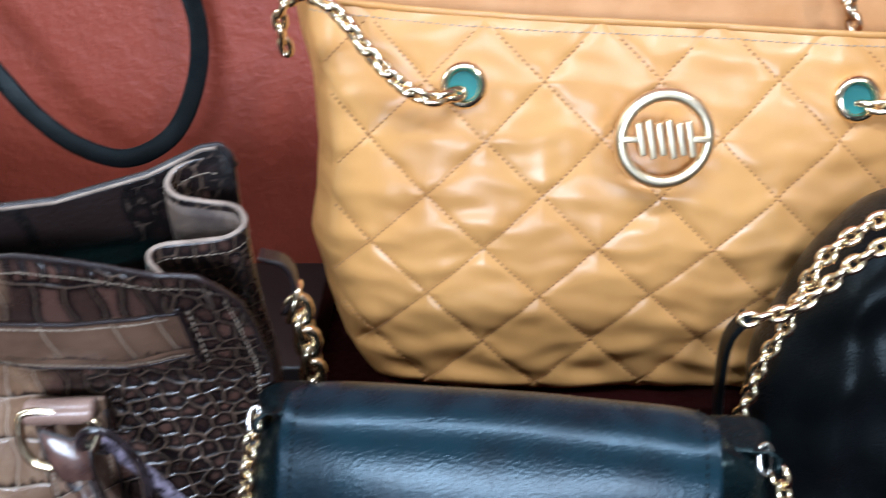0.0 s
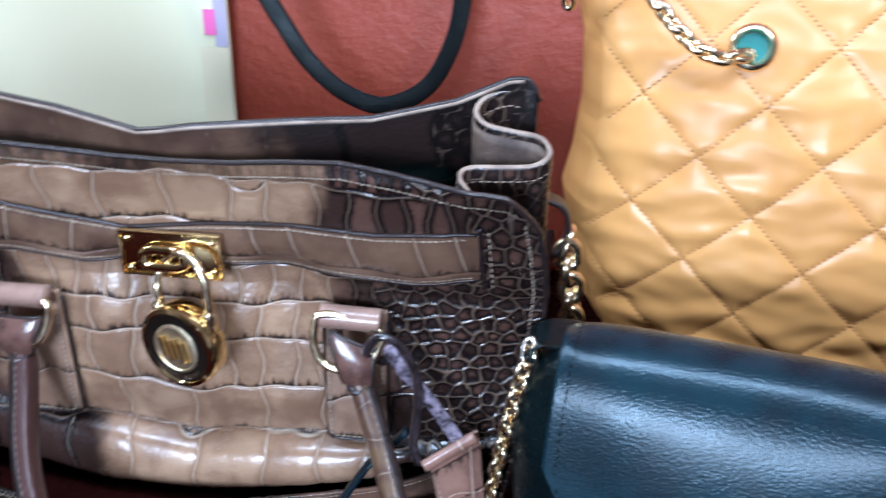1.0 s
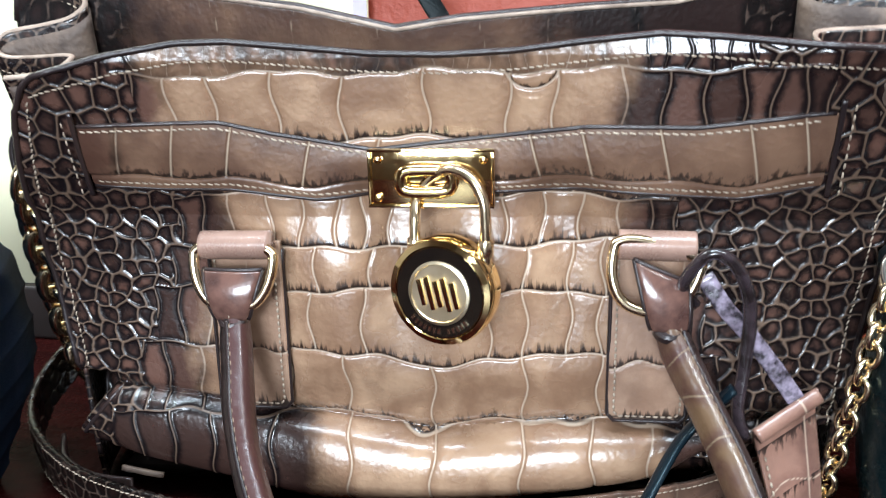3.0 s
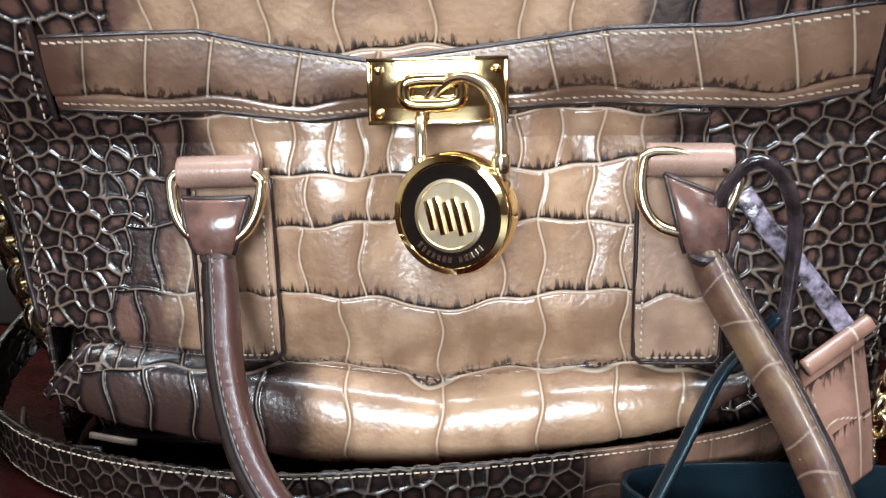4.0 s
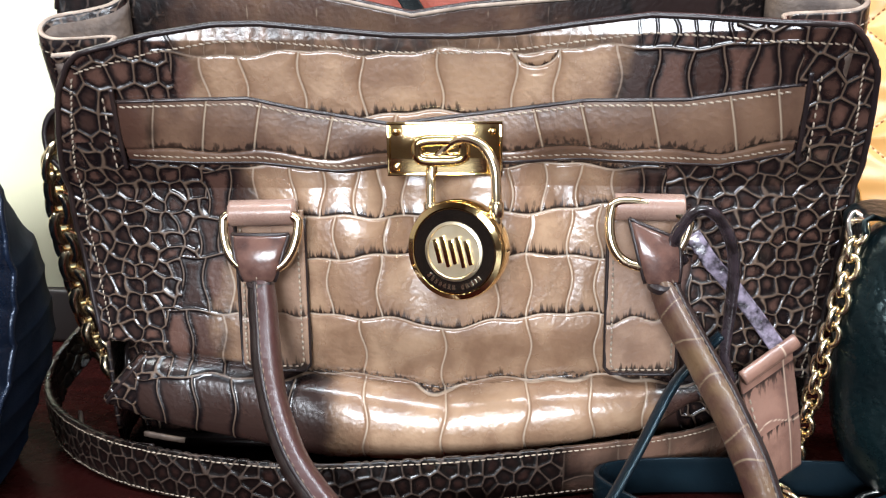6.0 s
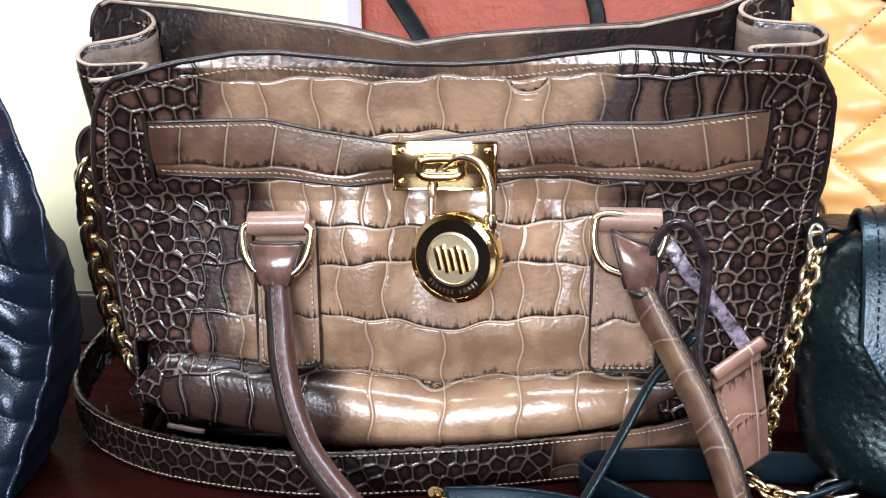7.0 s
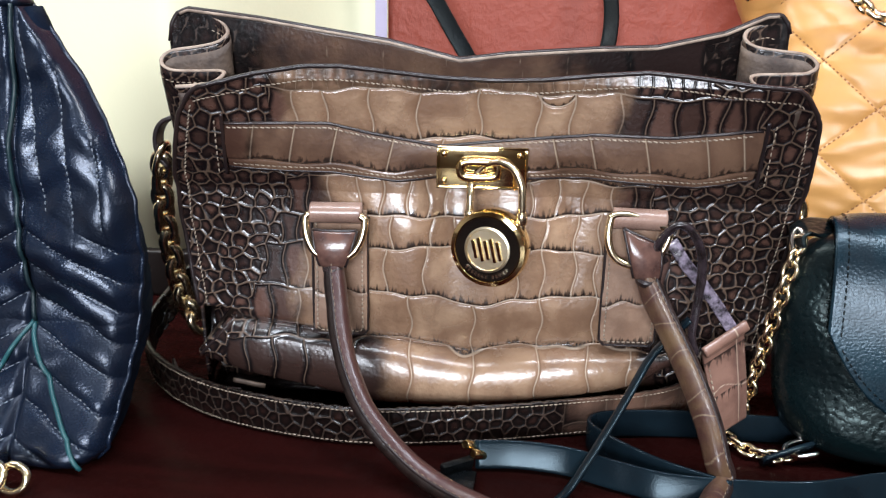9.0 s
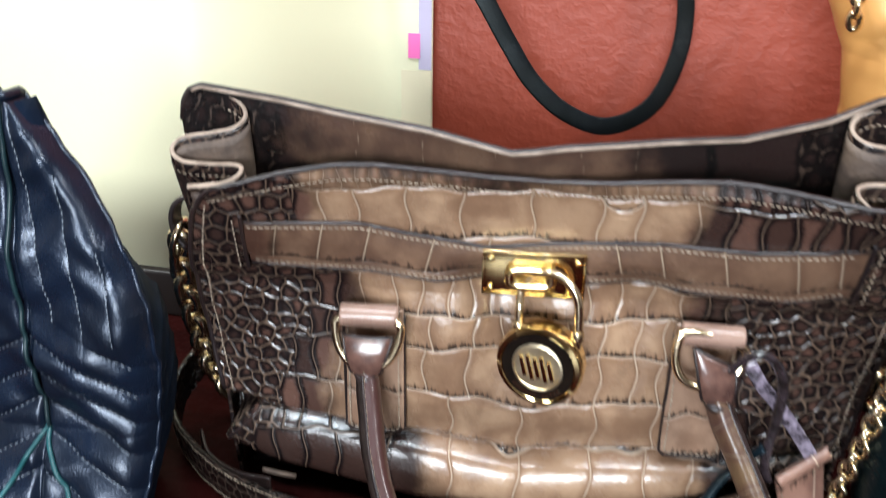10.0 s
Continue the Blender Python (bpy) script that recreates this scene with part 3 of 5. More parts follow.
def handbag():
    bag = thing("handbag", BAG, "brown crocodile-embossed leather handbag with gold padlock and open top", "handbag")
    # front panel
    v, u = np.linspace(0, 1, 500), np.linspace(0, 1, 800)
    U, V = np.meshgrid(u, v, indexing="ij")
    X = -0.175 + 0.355 * U
    for _ in range(3):
        Z = 0.003 + (bag_top(X) - 0.003) * V
        X = bag_left(Z) + (bag_right(Z) - bag_left(Z)) * U
    corner = np.clip(np.maximum(0.012 - (X - bag_left(Z)), 0.014 - (bag_right(Z) - X)), 0, 1) * step(V, 0.9, 1.0)
    Z = Z - corner ** 2 * 45
    at = scale_rows(X, Z, FRONT_BOUNDS, FRONT_LINES, FRONT_LIMITS, front_side, 0.0080, 7)
    large, ids = voronoi_edge(X, Z, 0.0104, 5, 0.24)
    upper = (at["low"] > 0.04) & (Z > 0.168)
    hem = (Z > FRONT_BOUNDS[0](X)) & (np.abs(X) < 0.125)
    ribs = np.abs((X / 0.0075 + 0.22 * lump(X, Z, 260, 1.0)) % 1.0 - 0.5) * 0.0075
    large = np.where(hem, np.minimum(ribs + 0.0003, np.abs(Z - FRONT_BOUNDS[0](X))), large)
    at["side"] = np.where(hem, np.maximum(at["side"], 0.55), at["side"])
    at["edge"], at["cell"] = np.where(upper, large, at["edge"]), np.where(upper, ids, at["cell"])
    # Painted shade: blacker cells towards the left end of the fold.
    at["cell"] = np.maximum(at["cell"], 0.85 * step(X, -0.045, -0.07) * step(Z, 0.062, 0.054))
    moon = np.hypot(X - 0.043, (Z - 0.2085) * 1.15) - 0.0108
    below = (Z < 0.2065) & (np.abs(moon) < 0.004)
    at["edge"] = np.where(below, np.minimum(at["edge"], np.abs(moon)), at["edge"])
    at["low"] = np.where((moon < 0) & (Z < 0.2065), -moon * 2.5, at["low"])
    P = np.stack([X, bag_front(X, Z), Z], axis=-1)
    Q = offset_rows(P, at)
    sheet("front_panel", Q, CROC, bag, "brown crocodile-embossed front with broad and small scales", at)
    # rolled edge round the front panel
    rim = np.concatenate([Q[0, 92::8], Q[8::8, -1], Q[-1, -2:60:-8]])
    sweep("piping", rim, section(0.0014, 0.0014, 8), EDGE, bag, "dark painted rolled edge")
    N = normals_of(P)
    inner = [(Q[14, 136:482:2], N[14, 136:482:2]), (Q[16:-16:2, -18], N[16:-16:2, -18]), (Q[-15, 106:482:2], N[-15, 106:482:2])]
    stitches("stitching", inner, THREAD, bag, 0.0029, 0.0026, 0.00040, lift=0.0005, slant=0.22)
    lz = np.linspace(0.061, 0.034, 20)
    lx = -0.1535 - (0.061 - lz) * 0.9
    sweep("fold_piping", np.stack([lx + 0.0035, bag_front(lx + 0.009, lz) + 0.0015, lz], axis=1), section(0.0012, 0.0012, 8), EDGE, bag)

    # back panel, higher than the front
    v, u = np.linspace(0, 1, 110), np.linspace(0, 1, 200)
    U, V = np.meshgrid(u, v, indexing="ij")
    X = -0.183 + 0.361 * U
    top = np.interp(X, [-0.183, -0.1815, -0.178, -0.171, -0.128, -0.087, -0.052, -0.012, 0.015, 0.065, 0.10, 0.14, 0.164, 0.172, 0.176, 0.178], [0.229, 0.2385, 0.2445, 0.2475, 0.243, 0.237, 0.232, 0.2228, 0.2265, 0.2300, 0.2315, 0.240, 0.2500, 0.2505, 0.2465, 0.240])
    Z = 0.003 + (top - 0.003) * V
    Y = 0.11 + (np.interp(X, [-0.178, -0.10, 0.0, 0.10, 0.172], [0.009, 0.001, -0.0045, 0.011, 0.026]) - 0.11) * step(Z, 0.0, 0.24) + 0.0022 * lump(X, Z, 35, 3.0) * step(Z, 0.24, 0.19)
    Pb = np.stack([X, Y, Z], axis=-1)
    Xb, Zb = X, Z
    at = scale_rows(X, Z, [wave(0.27), wave(0.205, ph=1), wave(0.16), wave(0.1), wave(0.0)], [[-0.09, -0.055, -0.02, 0.022, 0.05, 0.085], [-0.06, 0.0, 0.06], [0.0], [0.0]], [(-0.13, 0.13)] * 4, lambda x, z: np.maximum(step(x, -0.02, 0.13), step(-x, 0.07, 0.16)), 0.010, 12)
    at["cell"] = 0.35 + 0.25 * at["cell"]
    sheet("back_panel", Pb, BACK_CROC, bag, "brown embossed back panel with a wavy top edge", at, thick=0.0028)
    sweep("back_binding", Pb[:, -1] + np.array((0, 0.0012, 0.0004)), section(0.0019, 0.0016, 10), EDGE, bag, "dark rolled top edge")
    # Thin pale strip imitating the gold highlight along the rolled top edge.
    sweep("back_edge_highlight", Pb[4:-4, -1] + np.array((0, -0.0006, -0.0004)), section(0.0006, 0.0009, 8), SUEDE, bag, "pale highlight drawn along the rolled edge")

    # folded side gussets
    for sgn, xf, xb in ((-1, bag_left, -0.176), (1, bag_right, 0.172)):
        w, v = np.linspace(0, 1, 300), np.linspace(0, 1, 200)
        W, V = np.meshgrid(w, v, indexing="ij")
        # plan of the folded mouth, from the front corner to the back panel
        fold = smooth_path([(0.1715, -0.0290, 0.2070), (0.1620, -0.0270, 0.2090), (0.1520, -0.0235, 0.2120), (0.1470, -0.0190, 0.2165), (0.1500, -0.0145, 0.2190), (0.1650, -0.0130, 0.2196), (0.1790, -0.0110, 0.2206), (0.1860, -0.0050, 0.2248), (0.1810, 0.0020, 0.2300), (0.1660, 0.0050, 0.2318), (0.1550, 0.0070, 0.2335), (0.1505, 0.0115, 0.2375), (0.1540, 0.0170, 0.2425), (0.1640, 0.0205, 0.2455), (0.1710, 0.0220, 0.2440)], 0.0005)
        run = np.linspace(0, 1, len(fold))
        fx, fy, fz = (np.interp(W, run, fold[:, k]) for k in range(3))
        if sgn < 0:
            fx = fx - 0.0035
            fz = fz - 0.006 * np.sin(math.pi * W)
        Z = 0.004 + (fz - 0.004) * V
        front = np.abs(xf(np.clip(Z, 0, 0.205)))
        yf = bag_front(sgn * front, np.maximum(Z, 0.07)) + 0.003
        yb = 0.11 + ((0.026 if sgn > 0 else 0.009) - 0.11) * step(Z, 0.0, 0.24)
        deep = step(V, 0.35, 0.92)
        plain_x = front + (abs(xb) - front) * W + 0.010 * np.sin(math.pi * W)
        Pg = np.stack([sgn * (plain_x + (fx - plain_x) * deep), yf + (yb - yf) * (W * (1 - deep) + (fy + 0.029) / 0.051 * deep), Z], axis=-1)
        if sgn < 0:
            Pg = Pg[::-1]
        at = small_scales(W * 0.15, Z, 0.0075, 21 + sgn)
        sheet("gusset", Pg, CROC, bag, "folded dark brown embossed side", at, thick=0.0022)
        sweep("gusset_binding", Pg[::2, -1] - normals_of(Pg)[::2, -1] * 0.0011, section(0.0013, 0.0008, 8), SUEDE, bag, "pale folded edge")
        stitches("stitching", [(Pg[:, -7], normals_of(Pg)[:, -7])], THREAD, bag, 0.0034, 0.0024, 0.0003)
        # inner face, pale suede near the mouth
        lin = Pg[::4, 92::4] - normals_of(Pg)[::4, 92::4] * 0.0028
        sheet("lining", lin[::-1], LINING, bag, "brown suede inside of the side", thick=0.0006)
    # base and teal lining
    part("base", box_bm((-0.168, 0.022, 0.0006), (0.168, 0.108, 0.006), 0.002), EDGE, bag)
    u, v = np.linspace(0, 1, 40), np.linspace(0, 1, 20)
    U, V = np.meshgrid(u, v, indexing="ij")
    sheet("lining_floor", np.stack([-0.14 + 0.28 * U, 0.0135 + 0.010 * V - 0.008 * np.exp(-((U - 0.5) / 0.25) ** 2), 0.190 + 0.004 * lump(U, V, 9, 2) - 0.008 * np.sin(math.pi * V)], axis=-1), TEAL, bag, "teal cloth lining", thick=0.001)
    fl = np.stack([Xb, bag_front(np.clip(Xb, -0.16, 0.165), Zb) + 0.0035, np.minimum(Zb, bag_top(Xb) - 0.002)], axis=-1)
    sheet("front_lining", fl[24:-24:3, 60::3][::-1], TEAL, bag, "teal cloth lining", thick=0.0006)

    # belt across the front
    u, v = np.linspace(0, 1, 900), np.linspace(0, 1, 60)
    U, V = np.meshgrid(u, v, indexing="ij")
    X = -0.1455 + 0.3015 * U
    zt = np.interp(X, [-0.1455, -0.109, -0.086, -0.0635, -0.022, 0.028, 0.0655, 0.107, 0.1506, 0.156], [0.1862, 0.1868, 0.187, 0.1818, 0.1745, 0.1800, 0.1843, 0.1842, 0.1898, 0.190])
    zb = np.interp(X, [-0.1455, -0.114, -0.084, -0.0475, -0.023, 0.028, 0.0665, 0.125, 0.156], [0.1597, 0.1578, 0.1577, 0.1532, 0.1552, 0.1567, 0.1580, 0.1553, 0.1605])
    Z = zb + (zt - zb) * V
    Y = bag_front(X, Z) - 0.0032 - 0.0012 * np.sin(math.pi * V) + 0.0025 * (step(np.abs(X), 0.135, 0.15))
    Pt = np.stack([X, Y, Z], axis=-1)
    lines = [-0.131, -0.108, -0.084, -0.0505, 0.045, 0.066, 0.096, 0.129, 0.149]
    d = np.min([np.abs(X - x0 - (Z - 0.17) * 0.25 * math.copysign(1, -x0)) for x0 in lines], axis=0)
    lower = zb + 0.0052 + 0.0008 * np.sin(X * 140)
    at = {"edge": np.where(Z > lower, d, 0.004), "low": np.where(Z > lower, Z - lower, 0.05), "side": 0.22 + step(np.abs(X), 0.095, 0.150) * 0.5 * (X < 0), "cell": (np.searchsorted(lines, X) * 0.37) % 1.0}
    Qt = Pt + normals_of(Pt) * (-0.0005 * np.exp(-(at["edge"] / 0.0006) ** 2) - 0.0006 * np.exp(-((Z - lower) / 0.0008) ** 2))[..., None]
    sheet("belt", Qt, BELT_CROC, bag, "brown embossed belt with pale stitching", at, thick=0.0026)
    nb = normals_of(Pt)
    for k in (0, -1):
        sweep("belt_edge", Qt[::5, k] + np.array((0, 0.0008, 0)), section(0.0012, 0.0010, 8), EDGE, bag, "dark painted belt edge")
    stitches("stitching", [(Qt[8:-8:3, 54], nb[8:-8:3, 54]), (Qt[8:-8:3, 5], nb[8:-8:3, 5])], THREAD, bag, 0.0032, 0.0030, 0.00046, slant=0.22)
    for x0, z0, z1 in ((-0.1478, 0.155, 0.192), (0.1585, 0.156, 0.195)):
        zz = np.linspace(z0, z1, 30)
        pth = np.stack([x0 + 0.004 * (zz - z0) / 0.036 * (1 if x0 < 0 else -0.6), bag_front(x0 + 0 * zz, zz) - 0.0022, zz], axis=1)
        sweep("belt_loop", pth, section(0.0008, 0.0010, 12, 5), EDGE, bag, up=(1, 0, 0), fixed_up=True)
        stitches("stitching", [(pth + np.array((-0.0042 if x0 < 0 else 0.0042, -0.0004, 0)), (0, -1, 0))], THREAD, bag)

    # lock plate, staple, padlock
    y0 = -0.0105
    plate = part("lock_plate", box_bm((-0.0235, y0 - 0.0022, 0.1515), (0.0285, y0, 0.1758), 0.0007, 2), GOLD, bag, "polished gold lock plate")
    for lo, hi in (((-0.0235, 0.1515), (0.0285, 0.1528)), ((-0.0235, 0.1745), (0.0285, 0.1758)), ((-0.0235, 0.1528), (-0.0222, 0.1745)), ((0.0272, 0.1528), (0.0285, 0.1745))):
        part("plate_rim", box_bm((lo[0], y0 - 0.0034, lo[1]), (hi[0], y0 - 0.0021, hi[1]), 0.0004, 2), GOLD, plate)
    for x in (-0.0192, 0.0242):
        for z in (0.1556, 0.1714):
            part("stud", turned([(0.0018, 0), (0.0018, 0.0008), (0.0013, 0.0016), (0.0006, 0.0020)], Matrix.Translation((x, y0 - 0.0021, z)) @ pose(0, 0, 0, 90), 16), GOLD, plate)
    a = np.linspace(0, 2 * math.pi, 48, endpoint=False)
    ring = np.stack([0.0010 + 0.0105 * np.sign(np.cos(a)) * np.abs(np.cos(a)) ** 0.55, 0 * a + y0 - 0.0055, 0.1632 + 0.0046 * np.sign(np.sin(a)) * np.abs(np.sin(a)) ** 0.55], axis=1)
    sweep("staple", ring, section(0.0027, 0.0030, 12, 3), GOLD, bag, "gold staple of the lock", up=(0, 1, 0), closed=True)
    lock = part("padlock", turned([(0.0205, -0.0065), (0.0222, -0.0052), (0.0226, -0.001), (0.0226, 0.0045), (0.0218, 0.0062), (0.0196, 0.0068), (0.0190, 0.0060)], Matrix.Translation((0.0090, -0.0235, 0.1200)) @ pose(0, 0, 0, 90, 0, -17), 64), GOLD, bag, "round gold padlock with a black ring")
    face = Matrix.Translation((0.0090, -0.0235, 0.1200)) @ pose(0, 0, 0, 90, 0, -17)
    part("enamel_ring", turned([(0.0188, 0.0058), (0.0187, 0.0064), (0.0132, 0.0064), (0.0130, 0.0058)], face, 64, True), GUN, lock, "black ring")
    part("medallion", turned([(0.0136, 0.0060), (0.0134, 0.0070), (0.0122, 0.0074), (0.0118, 0.0068), (0.0001, 0.0068)], face, 64), SATIN, lock, "satin gold medallion")
    for dx, ang, ln in ((-0.0072, 14, 0.0110), (-0.0036, 14, 0.0140), (0.0, 14, 0.0110), (0.0036, 14, 0.0140), (0.0072, 14, 0.0110)):
        bar = part("emblem_bar", box_bm((-0.0010, -ln / 2, 0.0066), (0.0010, ln / 2, 0.0082), 0.0003, 2), GOLD, lock)
        bar.matrix_basis = face @ Matrix.Translation((dx, 0, 0)) @ pose(0, 0, 0, 0, 0, ang)
    for k in range(13):
        if k == 7:
            continue
        bar = part("rim_mark", box_bm((-0.0006, -0.0011, 0.0060), (0.0006, 0.0011, 0.0069)), PALE_GOLD, lock)
        bar.matrix_basis = face @ pose(0, 0, 0, 0, 0, -46 + k * 7.6) @ Matrix.Translation((0, -0.0162, 0))
    pts = [(-0.0035, -0.0205, 0.1360), (-0.0035, -0.0190, 0.1480), (-0.0030, -0.0150, 0.1560), (0.0030, -0.0150, 0.1640), (0.0110, -0.0200, 0.1685), (0.0195, -0.0240, 0.1660), (0.0246, -0.0265, 0.1580), (0.0258, -0.0275, 0.1480), (0.0258, -0.0280, 0.1320)]
    sweep("shackle", smooth_path(pts, 0.001), section(0.0023, 0.0023, 12), PALE_GOLD, lock, "gold shackle")
    for x, y, z in ((-0.0035, -0.0205, 0.1375), (0.0258, -0.0280, 0.1385)):
        part("collar", turned([(0.0030, -0.0035), (0.0033, -0.003), (0.0033, 0.0025), (0.0029, 0.0032)], Matrix.Translation((x, y, z)), 20), PALE_GOLD, lock)

    # handle fittings
    for sgn, xc, zc, tiltz in ((-1, -0.0815, 0.1352, 2), (1, 0.0935, 0.1372, -3)):
        pu, pv = np.meshgrid(np.linspace(-1, 1, 44), np.linspace(0, 1, 90), indexing="ij")
        corner = np.clip(1 - pv / 0.05, 0, 1) * np.clip((np.abs(pu) - 0.82) / 0.18, 0, 1)
        px, pz = xc + 0.0165 * pu * (1 - 0.10 * corner), 0.0560 + (zc - 0.0560) * pv + 0.0014 * corner
        py = -0.0065 + bag_front(px, np.maximum(pz, 0.0575)) * 0.6
        seam = 0.083 + 0.0016 * np.sin(px * 300) + 0.10 * (px - xc)
        cross = xc + sgn * 0.006 + 0.12 * (pz - 0.07)
        e = np.minimum(np.abs(pz - seam), np.where(pz > seam, np.abs(px - cross) + 0.0002, 0.006))
        pat = {"edge": e, "low": np.where(pz > seam, pz - seam, np.abs(pz - 0.0575)), "side": 0.12 + 0 * pu, "cell": np.where(pz > seam, 0.75, 0.35)}
        pp = np.stack([px, py, pz], axis=-1)
        patch = sheet("handle_patch", pp - normals_of(pp) * (0.0005 * np.exp(-(e / 0.0006) ** 2))[..., None], PATCH_CROC, bag, "embossed tan leather patch with stitched border", pat, thick=0.003)
        yy = float(bag_front(np.array(xc), np.array(0.09))) * 0.6 - 0.0068
        loop = [(xc - 0.0140, yy, 0.130), (xc - 0.0140, yy, 0.0605), (xc - 0.0120, yy, 0.0585), (xc + 0.0120, yy, 0.0585), (xc + 0.0140, yy, 0.0605), (xc + 0.0140, yy, 0.130)]
        loop = np.array([p for a, b in zip(loop, loop[1:]) for p in np.linspace(a, b, 16, endpoint=False)])
        loop[:, 1] = -0.0073 + bag_front(loop[:, 0], np.maximum(loop[:, 2], 0.0575)) * 0.6
        stitches("stitching", [(loop, (0, -1, 0))], THREAD, patch, 0.0030, 0.0025, 0.00048)
        yo = yy + 0.0012
        hem = [(xc - 0.0166, yo, 0.131), (xc - 0.0166, yo, 0.0590), (xc - 0.0140, yo, 0.0560), (xc + 0.0140, yo, 0.0560), (xc + 0.0166, yo, 0.0590), (xc + 0.0166, yo, 0.131)]
        sweep("patch_edge", np.array([p for a, b in zip(hem, hem[1:]) for p in np.linspace(a, b, 8, endpoint=False)] + [hem[-1]]), section(0.0009, 0.0014, 8), EDGE, patch, up=(0, 1, 0))
        w = np.linspace(-0.0150, 0.0150, 30)
        path = np.stack([xc + w, 0 * w - 0.0150, zc + w * math.tan(radians(tiltz)) * 0.4], axis=1)
        sweep("ring_loop", path, section(0.0062, 0.0062, 20), TAN, bag, "rolled tan leather loop", up=(0, 0, 1))
        a = np.linspace(0, 2 * math.pi, 56, endpoint=False)
        rx, rz = 0.0174, 0.0142
        px, pz = rx * np.sign(np.cos(a)) * np.abs(np.cos(a)) ** 0.75, rz * np.sin(a)
        pz = np.where(pz > 0, pz * 0.35, pz * 1.55)
        roll = radians(-2 if sgn < 0 else -14)
        dring = np.stack([xc + px * math.cos(roll) - pz * math.sin(roll), -0.0195 + 0.22 * pz, zc - 0.0035 + px * math.sin(roll) + pz * math.cos(roll)], axis=1)
        sweep("d_ring", dring, section(0.0023, 0.0023, 12), PALE_GOLD, bag, "polished gold ring", up=(0, 1, 0), closed=True)

    # front handle, fallen forward on the table
    left = [(-0.0825, -0.0200, 0.1060), (-0.0815, -0.0240, 0.0980), (-0.0785, -0.0330, 0.0850), (-0.0745, -0.0450, 0.0700), (-0.0670, -0.0590, 0.0530), (-0.0560, -0.0720, 0.0370), (-0.0380, -0.0840, 0.0210), (-0.0150, -0.0980, 0.0105)]
    right = [(0.1350, -0.0850, 0.0110), (0.1330, -0.0800, 0.0240), (0.1290, -0.0690, 0.0400), (0.1220, -0.0540, 0.0580), (0.1130, -0.0390, 0.0760), (0.1040, -0.0270, 0.0930), (0.0985, -0.0210, 0.1060)]
    ds = 0.0006
    path = smooth_path(left + [(0.02, -0.120, 0.0075), (0.065, -0.140, 0.0070), (0.110, -0.122, 0.0072)] + right, ds)
    n = len(path)
    s = np.arange(n) * ds
    sec = section(0.0062, 0.0070, 28, 2.8)
    t, sd, u = frames_of(path, (0, -1, 0.2))
    end = step(s / s[-1], 0.35, 0.75)
    around = np.linspace(0, 2 * math.pi, 28, endpoint=False)
    S, A = np.meshgrid(s, around, indexing="ij")
    rng = np.random.RandomState(5)
    marks = np.concatenate([np.cumsum(rng.uniform(0.005, 0.013, 30)), s[-1] - np.cumsum(rng.uniform(0.014, 0.024, 9))])
    crease = np.min([np.abs(S - m - 0.0025 * np.sin(A + 2 * m * 100)) for m in marks], axis=0)
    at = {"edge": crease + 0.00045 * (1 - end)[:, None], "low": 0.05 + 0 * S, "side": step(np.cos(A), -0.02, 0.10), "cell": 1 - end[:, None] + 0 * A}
    pinch = 0.02 * np.exp(-(crease / 0.0010) ** 2).mean(axis=1)
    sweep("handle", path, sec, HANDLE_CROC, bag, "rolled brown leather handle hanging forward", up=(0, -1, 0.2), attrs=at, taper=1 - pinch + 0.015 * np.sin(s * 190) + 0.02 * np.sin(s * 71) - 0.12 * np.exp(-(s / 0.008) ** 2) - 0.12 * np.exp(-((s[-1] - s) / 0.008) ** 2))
    line = path + u * 0.0069 + sd * 0.0002
    stitches("stitching", [(line, u)], THREAD_BROWN, bag, 0.0040, 0.0026, 0.0003, lift=0.0001)
    ridge = path + u * 0.0066 + sd * 0.0012
    sweep("handle_edge", ridge[6:-6:2], section(0.0010, 0.0010, 6), EDGE, bag)
    for xc, zt, tip, roll in ((-0.0815, 0.1262, (-0.0825, -0.0205, 0.1050), 0), (0.0950, 0.1285, (0.0985, -0.0215, 0.1050), -0.0045)):
        vv, uu = np.linspace(0, 1, 14), np.linspace(-1, 1, 18)
        UU, VV = np.meshgrid(uu, vv, indexing="ij")
        half = (0.0130 if xc < 0 else 0.0108) * (1 - VV) ** 0.9 + 0.0072 * VV
        mid = xc + (tip[0] - xc) * VV
        Pz = zt + (tip[2] - zt) * VV + roll * UU * (1 - VV)
        Py = -0.0215 + (tip[1] - 0.004 + 0.0215) * VV - 0.0022 * np.sqrt(np.clip(1 - UU ** 2, 0, 1)) - 0.0025 * np.sin(math.pi * VV)
        He = np.stack([mid + UU * half, Py, Pz], axis=-1)
        end = sheet("handle_end", He[::-1], HANDLE_END, bag, "folded leather handle end", thick=0.0085)
        for row in (He[0], He[-1], He[:, 0]):
            sweep("painted_edge", row + np.array((0, 0.0006, 0)), section(0.0010, 0.0010, 6), EDGE, end)
        part("wrap", turned([(0.0052, -0.001), (0.0062, 0.0), (0.0062, 0.0025), (0.0052, 0.0035)], Matrix.Translation((tip[0], tip[1] - 0.002, tip[2] - 0.002)) @ pose(0, 0, 0, 25), 16), EDGE, bag)

    # chunky side chains with ring tabs
    big = link_mesh("chain_link", 0.0215, 0.0160, 0.0031, PALE_GOLD)
    chain([(-0.1990, 0.023, 0.153), (-0.2030, 0.030, 0.128), (-0.2040, 0.038, 0.100), (-0.2035, 0.047, 0.070), (-0.2010, 0.054, 0.048), (-0.1950, 0.057, 0.034)], bag, big, 0.0112, 32, 30, up=(0, 1, 0))
